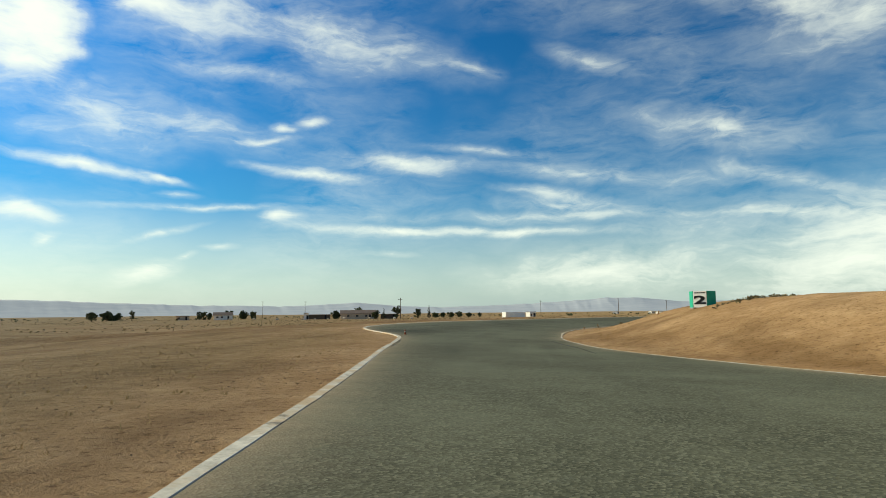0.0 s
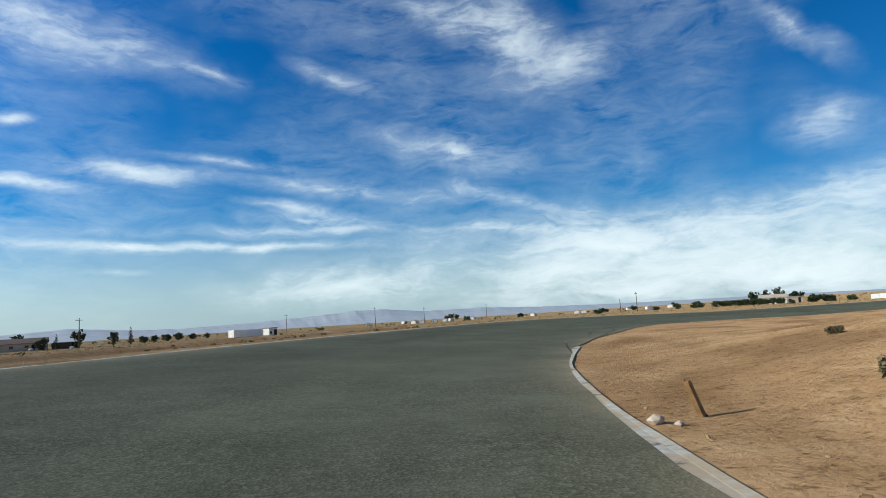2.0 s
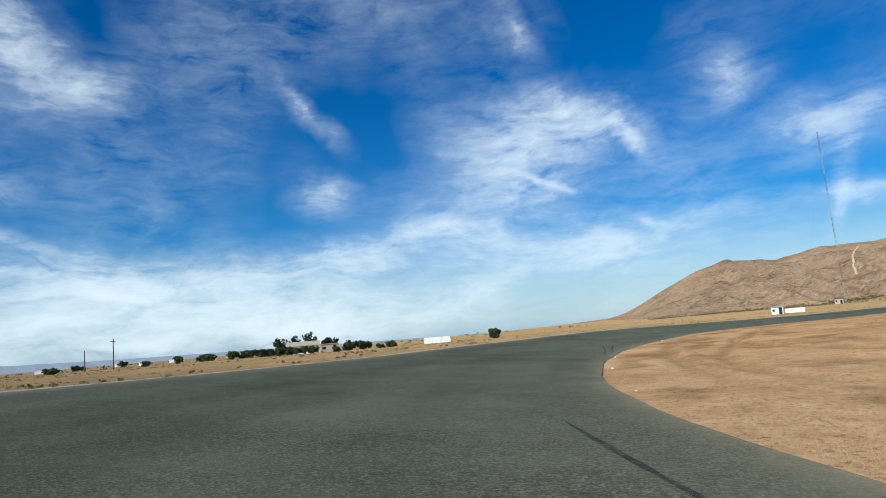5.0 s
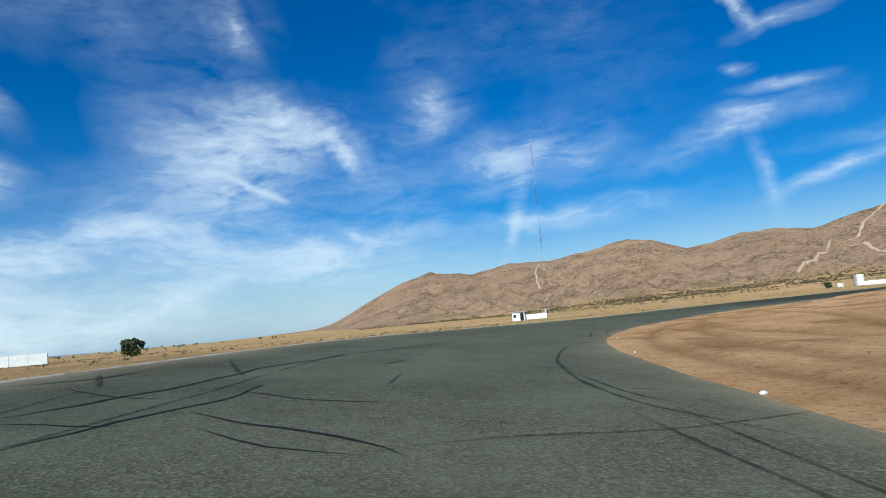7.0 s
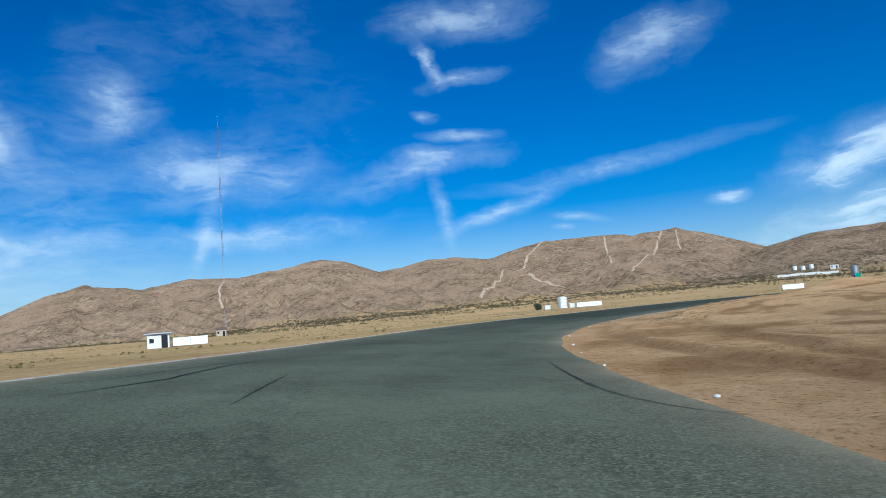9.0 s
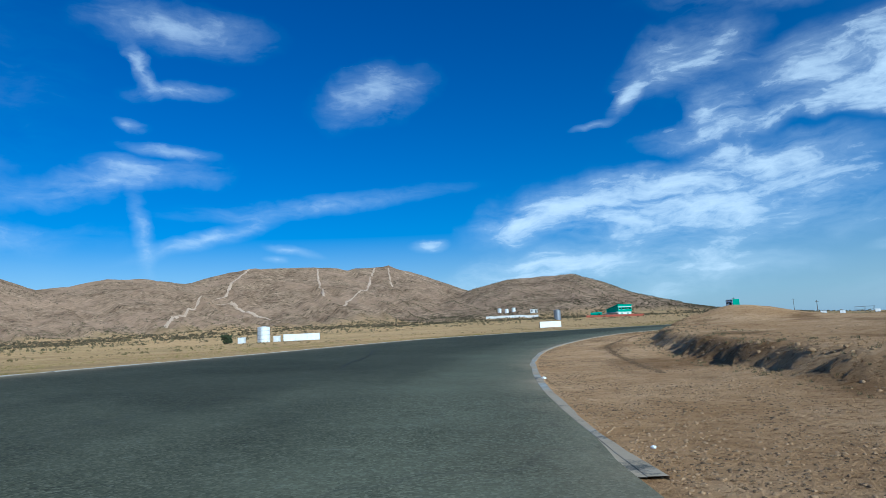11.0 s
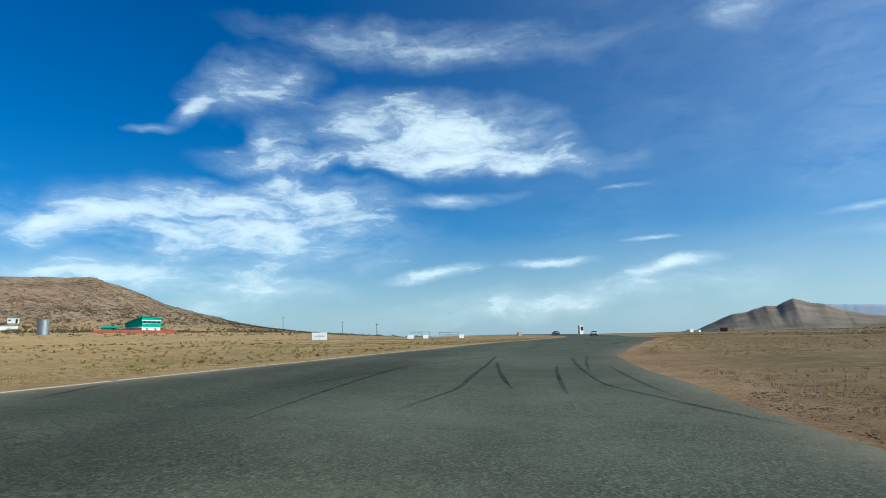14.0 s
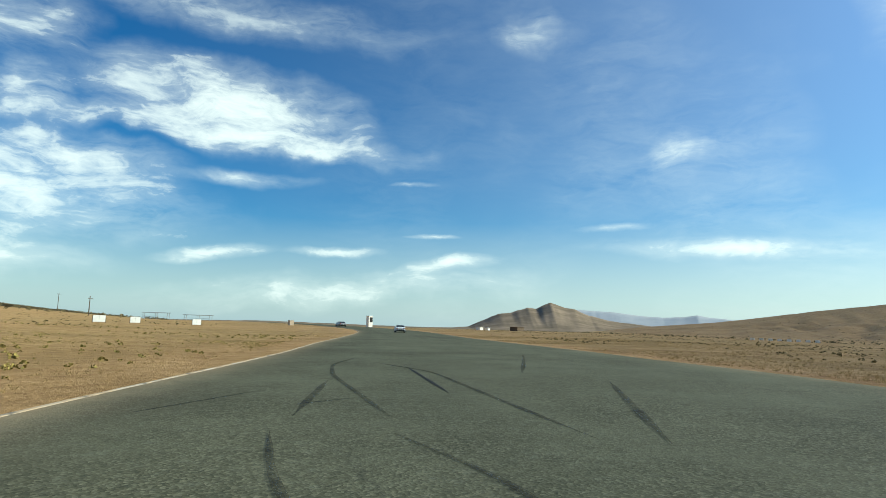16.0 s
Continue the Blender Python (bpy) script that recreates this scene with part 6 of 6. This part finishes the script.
# Cars ahead on the straight.
def car(t, d, paint, label):
    i = np.argmin(abs(TS - t))
    p = at_road(np.array([t]), np.array([d]))[0]
    ob = thing("car", p[0], p[1], math.degrees(math.atan2(LTAN[i, 1], LTAN[i, 0])), label, "car", "cars on the track", z=p[2] + 0.013)
    # body: sections along x (forward) with half width, sill and waist heights
    secs = [(-2.0, 0.70, 0.38, 0.72), (-1.9, 0.82, 0.26, 0.88), (-1.2, 0.88, 0.20, 0.93), (-0.3, 0.88, 0.18, 0.90), (0.7, 0.88, 0.18, 0.88), (1.4, 0.87, 0.20, 0.78), (1.9, 0.80, 0.24, 0.66), (2.05, 0.66, 0.32, 0.55)]
    bm = bmesh.new()
    rings = []
    for x, w, lo, hi in secs:
        prof = [(-w * 0.92, lo), (-w, lo + 0.15), (-w, hi - 0.2), (-w * 0.9, hi), (0, hi + 0.03), (w * 0.9, hi), (w, hi - 0.2), (w, lo + 0.15), (w * 0.92, lo)]
        rings.append([bm.verts.new((x, yy, zz)) for yy, zz in prof])
    for a, b in zip(rings, rings[1:]):
        for k in range(9):
            bm.faces.new((a[k], a[(k + 1) % 9], b[(k + 1) % 9], b[k]))
    bm.faces.new(rings[0])
    bm.faces.new(rings[-1][::-1])
    bmesh.ops.recalc_face_normals(bm, faces=bm.faces)
    body = part("body", bm, paint, ob)
    cab = [(-1.45, 0.74, 0.90), (-0.95, 0.62, 1.20), (-0.1, 0.60, 1.24), (0.35, 0.62, 1.18), (0.95, 0.74, 0.88)]
    bm = bmesh.new()
    rings = [[bm.verts.new((x, -0.76, 0.86)), bm.verts.new((x, -w, z)), bm.verts.new((x, w, z)), bm.verts.new((x, 0.76, 0.86))] for x, w, z in cab]
    for a, b in zip(rings, rings[1:]):
        for k in range(3):
            bm.faces.new((a[k], a[k + 1], b[k + 1], b[k]))
    bm.faces.new(rings[0])
    bm.faces.new(rings[-1][::-1])
    bmesh.ops.recalc_face_normals(bm, faces=bm.faces)
    part("windows", bm, MAT["glass"], ob, "dark glass cabin")
    part("roof", one_box(-0.32, 0, 1.215, 1.25, 1.16, 0.05, bevel=0.02), paint, ob)
    for sx in (-1.25, 1.28):
        for sy in (-1, 1):
            wheel = part("wheel", rod(bmesh.new(), (sx, sy * 0.90, 0.31), (sx, sy * 0.68, 0.31), 0.31, n=20), MAT["rubber"], ob)
            part("rim", rod(bmesh.new(), (sx, sy * 0.91, 0.31), (sx, sy * 0.86, 0.31), 0.19, n=16), MAT["steel"], wheel)
    for sy in (-0.62, 0.62):
        part("tail_light", one_box(-1.98, sy, 0.66, 0.08, 0.30, 0.11, bevel=0.02), MAT["red"], body, "red tail light")
        part("headlight", one_box(1.93, sy, 0.52, 0.10, 0.28, 0.10, bevel=0.02), MAT["glass"], body, "glass headlight")
        part("mirror", one_box(0.55, sy * 1.5, 0.88, 0.12, 0.18, 0.11, bevel=0.02), paint, body)
    part("bumper", one_box(-2.0, 0, 0.30, 0.12, 1.45, 0.20, bevel=0.04), MAT["black"], body, "dark rear diffuser")
    part("plate", one_box(-2.05, 0, 0.54, 0.02, 0.34, 0.12), MAT["white"], body, "plain pale plate")
    return ob


car(19.9, 1.0, MAT["white"], "white sports coupe driving on the track")
car(21.9, -1.5, MAT["steel"], "small silver sports car driving on the track")


# dark clods: turned earth, and the painted shadow line of the rut
MAT["dark_clod"] = plain("turned_and_rut_shadow_clod", (0.19, 0.118, 0.062), 0.95, 0, 2.0, 0.25)
MAT["clod"] = plain("earth_clod", (0.38, 0.24, 0.125), 0.95, 0, 2.0, 0.25)


# Ground cover: brush, tufts, clods.
def scatter(name, label, rng, xy, size, per, material, squash=0.75, kind="grass", lift=0.35):
    z = land(xy[:, 0], xy[:, 1])[0]
    c = np.column_stack([xy, z + size * lift])
    v, f = clumps(rng, c, size, per, squash)
    me = mesh_from(name, v, f.tolist(), material)
    return tagged(new(name, me), label, kind, kind="stuff")


def ring_points(rng, n, r0, r1, a0, a1, power=1.0):
    a = np.radians(rng.uniform(a0, a1, n))
    r = r0 + (r1 - r0) * rng.uniform(0, 1, n) ** power
    return np.column_stack([HUB[0] + r * np.sin(a), HUB[1] + r * np.cos(a)])


def clear_of_road(xy, margin_out, margin_in, patchy=0.0, seed=0):
    t, d = along(xy[:, 0], xy[:, 1])
    ok = (d < outer_edge(t) - margin_out) | (d > inner_edge(t) + margin_in)
    if patchy:
        ok &= fbm(xy[:, 0] / 22, xy[:, 1] / 22, 131 + seed, 3) > patchy
    return xy[ok], t[ok], d[ok]


rng = np.random.default_rng(42)
xy, t, d = clear_of_road(ring_points(rng, 17000, 128, 460, -50, 255, 1.4), 5, 30, -0.04)
keep = (d > 0) | (outer_edge(t) - d > 26) | (t < 11)
xy = xy[keep]
scatter("sagebrush", "scattered grey-brown sagebrush over the dry plain", rng, xy, rng.uniform(0.08, 0.24, len(xy)), 12, MAT["plain_sage"], squash=0.6, kind="brush")
xy, t, d = clear_of_road(ring_points(rng, 5200, 330, 640, 70, 168, 0.9), 9, 30, -0.12, 1)
scatter("foothill_brush", "dark brush on the foot of the brown hills", rng, xy, rng.uniform(0.35, 1.0, len(xy)), 9, MAT["sage"], kind="brush")
xy = ring_points(rng, 32000, 470, 940, 76, 160, 0.8)
z, _, on_hill, _ = land(xy[:, 0], xy[:, 1])
xy = xy[(on_hill > 0.3) & (fbm(xy[:, 0] / 45, xy[:, 1] / 45, 133, 4) > -0.03)]
scatter("hillside_brush", "dark dry brush dotted over the brown hills", rng, xy, rng.uniform(0.25, 0.75, len(xy)), 6, MAT["hill_sage"], kind="brush")
xy = ring_points(rng, 12000, 440, 720, 128, 162, 0.9)
xy = xy[land(xy[:, 0], xy[:, 1])[2] > 0.2]
scatter("mesa_brush", "dark brush thick over the flat-topped hill", rng, xy, rng.uniform(0.2, 0.6, len(xy)), 7, MAT["hill_sage"], kind="brush")
xy, t, d = clear_of_road(ring_points(rng, 12000, 390, 520, 70, 165, 1.0), 9, 30, -0.05, 4)
scatter("belt_brush", "dense dark brush along the foot of the hills", rng, xy, rng.uniform(0.35, 1.0, len(xy)), 8, MAT["belt"], squash=0.6, kind="brush")
xy, t, d = clear_of_road(ring_points(rng, 1400, 360, 900, -60, 62, 0.8), 9, 30, 0.02, 2)
scatter("far_scrub", "dark scrub and small trees far out on the plain", rng, xy, rng.uniform(0.5, 1.5, len(xy)), 9, MAT["leaf"], kind="brush")
xy, t, d = clear_of_road(ring_points(rng, 1500, 300, 1500, 200, 255, 1.2), 9, 30, 0.0, 3)
scatter("southern_scrub", "low scrub on the southern plain", rng, xy, rng.uniform(0.4, 1.1, len(xy)), 8, MAT["sage"], kind="brush")

xy, t, d = clear_of_road(ring_points(rng, 8000, 185, 450, -75, 40, 0.8), 6, 30, -0.04, 6)
scatter("plain_brush", "olive-brown brush thick on the northern plain", rng, xy, rng.uniform(0.09, 0.30, len(xy)), 9, MAT["plain_sage"], squash=0.55, kind="brush")
u = rng.uniform(0, 1, 90)
xy = np.column_stack([13.6 + 6.2 * u + rng.normal(size=90) * 0.3, 31.3 + 1.4 * u + rng.normal(size=90) * 0.5])
scatter("mound_brush", "low dark brush along the crest of the tan mound", rng, xy, rng.uniform(0.06, 0.17, 90), 14, MAT["sage"], squash=0.6, kind="brush")


def tufts(name, label, rng, xy, size, blades, material):
    """Tufts of thin upright blades."""
    z = land(xy[:, 0], xy[:, 1])[0]
    n = len(xy) * blades
    base = np.repeat(np.column_stack([xy, z - 0.01]), blades, 0)
    sz = np.repeat(size, blades)
    base[:, :2] += rng.normal(size=(n, 2)) * (sz * 0.35)[:, None]
    a = rng.uniform(0, 6.28, n)
    w = (sz * rng.uniform(0.03, 0.08, n))[:, None] * np.stack([np.cos(a), np.sin(a), a * 0], 1)
    tip = base + np.column_stack([rng.normal(size=(n, 2)) * (sz * 0.35)[:, None], sz * rng.uniform(0.5, 1.1, n)])
    v = np.stack([base - w, base + w, tip], 1).reshape(-1, 3)
    me = mesh_from(name, v, np.arange(len(v)).reshape(-1, 3).tolist(), material)
    return tagged(new(name, me), label, "grass", kind="stuff")


def clods(name, label, rng, xy, size, material):
    """Small angular lumps lying on the ground."""
    z = land(xy[:, 0], xy[:, 1])[0]
    five = np.radians(np.arange(5) * 72.0)
    lump = np.array([(math.cos(k), math.sin(k), -0.25) for k in five] + [(0.78 * math.cos(k + 0.5), 0.78 * math.sin(k + 0.5), 0.30) for k in five] + [(0, 0, 0.48)])
    v = lump[None] * rng.uniform(0.7, 1.25, (len(xy), 11, 1)) * (size[:, None] * rng.uniform(0.7, 1.3, (len(xy), 3)))[:, None, :]
    a = rng.uniform(0, 6.28, len(xy))
    rot = np.stack([np.stack([np.cos(a), -np.sin(a)], -1), np.stack([np.sin(a), np.cos(a)], -1)], 1)
    v[:, :, :2] = np.einsum("nij,nkj->nki", rot, v[:, :, :2])
    v += np.column_stack([xy, z + size * 0.05])[:, None]
    f = []
    for k in range(5):
        m = (k + 1) % 5
        f += [(k, m, 5 + k), (m, 5 + m, 5 + k), (5 + k, 5 + m, 10)]
    faces = (np.array(f)[None] + 11 * np.arange(len(xy))[:, None, None]).reshape(-1, 3)
    me = mesh_from(name, v.reshape(-1, 3), faces.tolist(), material)
    return tagged(new(name, me), label, "clods", kind="stuff")


def beside(rng, n, t0, t1, a, b, inside):
    """Places beside the road: between a and b metres from its inner or outer edge."""
    t = rng.uniform(t0, t1, n)
    off = a + (b - a) * rng.uniform(0, 1, n) ** 1.4
    d = inner_edge(t) + off if inside else outer_edge(t) - off
    return at_road(t, d)[:, :2]


xy = beside(rng, 36000, 0, 19, 1.5, 34, False)
xy = xy[fbm(xy[:, 0] / 9, xy[:, 1] / 9, 151, 3) > -0.05]
tufts("verge_grass", "dry golden grass tufts along the outside of the track", rng, xy, rng.uniform(0.03, 0.10, len(xy)), 10, MAT["dry"])
xy = beside(rng, 30000, 10.2, 17.5, 2.0, 30, False)
xy = xy[fbm(xy[:, 0] / 7, xy[:, 1] / 7, 159, 4) > 0.03]
tufts("olive_grass", "olive and golden weeds in a band outside the exit", rng, xy, rng.uniform(0.04, 0.11, len(xy)), 12, MAT["olive"])
xy = beside(rng, 26000, 14.0, 19.5, 1.2, 45, True)
xy = xy[fbm(xy[:, 0] / 12, xy[:, 1] / 12, 173, 4) > -0.03]
tufts("exit_grass", "golden dry grass on the inside of the straight", rng, xy, rng.uniform(0.04, 0.13, len(xy)), 10, MAT["dry"])
xy = beside(rng, 2000, 14.0, 20.0, 10, 80, True)
xy = xy[fbm(xy[:, 0] / 16, xy[:, 1] / 16, 179, 3) > 0.0]
scatter("exit_brush", "olive-brown brush on the inside of the straight", rng, xy, rng.uniform(0.06, 0.19, len(xy)), 12, MAT["plain_sage"], squash=0.5, kind="brush")
xy = beside(rng, 2600, 13.2, 18.5, 2.5, 55, False)
xy = xy[fbm(xy[:, 0] / 12, xy[:, 1] / 12, 181, 3) > 0.02]
scatter("exit_weeds", "low olive weeds dotted over the golden verge", rng, xy, rng.uniform(0.05, 0.15, len(xy)), 14, MAT["olive"], squash=0.55, kind="brush")
xy = beside(rng, 1600, 10.8, 14.2, 4.6, 9.0, True)
tufts("bank_weeds", "low grey weeds on the crumbling earth bank", rng, xy, rng.uniform(0.03, 0.11, len(xy)), 22, MAT["sage"])
xy = beside(rng, 24000, 6.4, 11.6, 4.5, 22, True)
xy = xy[fbm(xy[:, 0] / 12, xy[:, 1] / 7, 157, 3) > 0.03]
tufts("low_weeds", "flat brown weeds in patches on the sandy infield", rng, xy, rng.uniform(0.03, 0.09, len(xy)), 9, MAT["mound_weed"])
xy = beside(rng, 1500, 0.5, 14.5, 2.5, 30, True)
xy = xy[fbm(xy[:, 0] / 7, xy[:, 1] / 7, 155, 3) > 0.08]
tufts("infield_weeds", "sparse dry weeds on the sandy infield", rng, xy, rng.uniform(0.03, 0.09, len(xy)), 14, MAT["sage"])
xy = beside(rng, 52000, 10.8, 14.4, 0.10, 7, True)
xy = xy[fbm(xy[:, 0] / 2.0, xy[:, 1] / 2.0, 169, 4) > -0.06]
clods("exit_clods", "loose brown clods of earth beside the exit kerb", rng, xy, 0.006 + 0.024 * rng.uniform(0, 1, len(xy)) ** 2.5, MAT["clod"])
# dark clods strung along the rut draw the shadow of its step
t = rng.uniform(11.6, 14.2, 8000)
rut_line = 3.2 + 0.8 * smooth(12.2, 13.2, t) + 0.8 * fbm(t * 3, t * 0, 97, 2) + rng.normal(size=len(t)) * 0.07
xy = at_road(t, inner_edge(t) + rut_line)[:, :2]
clods("rut_shadow_clods", "thin ridge of clods darkened as the shadow line of a wheel rut", rng, xy, 0.010 + 0.024 * rng.uniform(0, 1, len(xy)) ** 2, MAT["dark_clod"])
xy = beside(rng, 34000, 10.9, 14.5, 0.25, 4.0, True)
xy = xy[fbm(xy[:, 0] / 1.6, xy[:, 1] / 1.6, 165, 3) > -0.03]
clods("turned_earth", "dark turned earth in clods beside the exit kerb", rng, xy, 0.006 + 0.022 * rng.uniform(0, 1, len(xy)) ** 2.0, MAT["dark_clod"])
t = rng.uniform(10.8, 14.3, 1300)
xy = at_road(t, inner_edge(t) + 5.0 + 1.6 * rng.uniform(0, 1, len(t)))[:, :2]
clods("bank_clods", "dark lumps of earth on the face of the cut bank", rng, xy, 0.015 + 0.07 * rng.uniform(0, 1, len(xy)) ** 3, MAT["clod"])
xy = beside(rng, 6000, 0.2, 10.6, 0.4, 20, True)
clods("infield_clods", "small clods and stones on the sandy infield", rng, xy, rng.uniform(0.008, 0.03, len(xy)), MAT["clod"])
xy = beside(rng, 9000, 0.6, 4.6, 0.3, 14, True)
xy = xy[fbm(xy[:, 0] / 5, xy[:, 1] / 5, 161, 3) > 0.0]
clods("mound_clods", "sandy lumps and pebbles on the tan mound", rng, xy, 0.006 + 0.026 * rng.uniform(0, 1, len(xy)) ** 4, MAT["clod"])
xy = beside(rng, 6000, 0.6, 5.0, 1.5, 20, True)
xy = xy[fbm(xy[:, 0] / 4, xy[:, 1] / 4, 163, 3) > 0.10]
tufts("mound_weeds", "short dry weeds in brown patches on the tan mound", rng, xy, rng.uniform(0.02, 0.08, len(xy)), 12, MAT["mound_weed"])
xy = beside(rng, 30000, -0.2, 3.4, 0.3, 24, False)
xy = xy[fbm(xy[:, 0] / 1.1, xy[:, 1] / 3.0, 167, 3) > 0.02]
clods("verge_clods", "small brown clods strewn over the outer verge", rng, xy, 0.008 + 0.026 * rng.uniform(0, 1, len(xy)) ** 2.5, MAT["clod"])
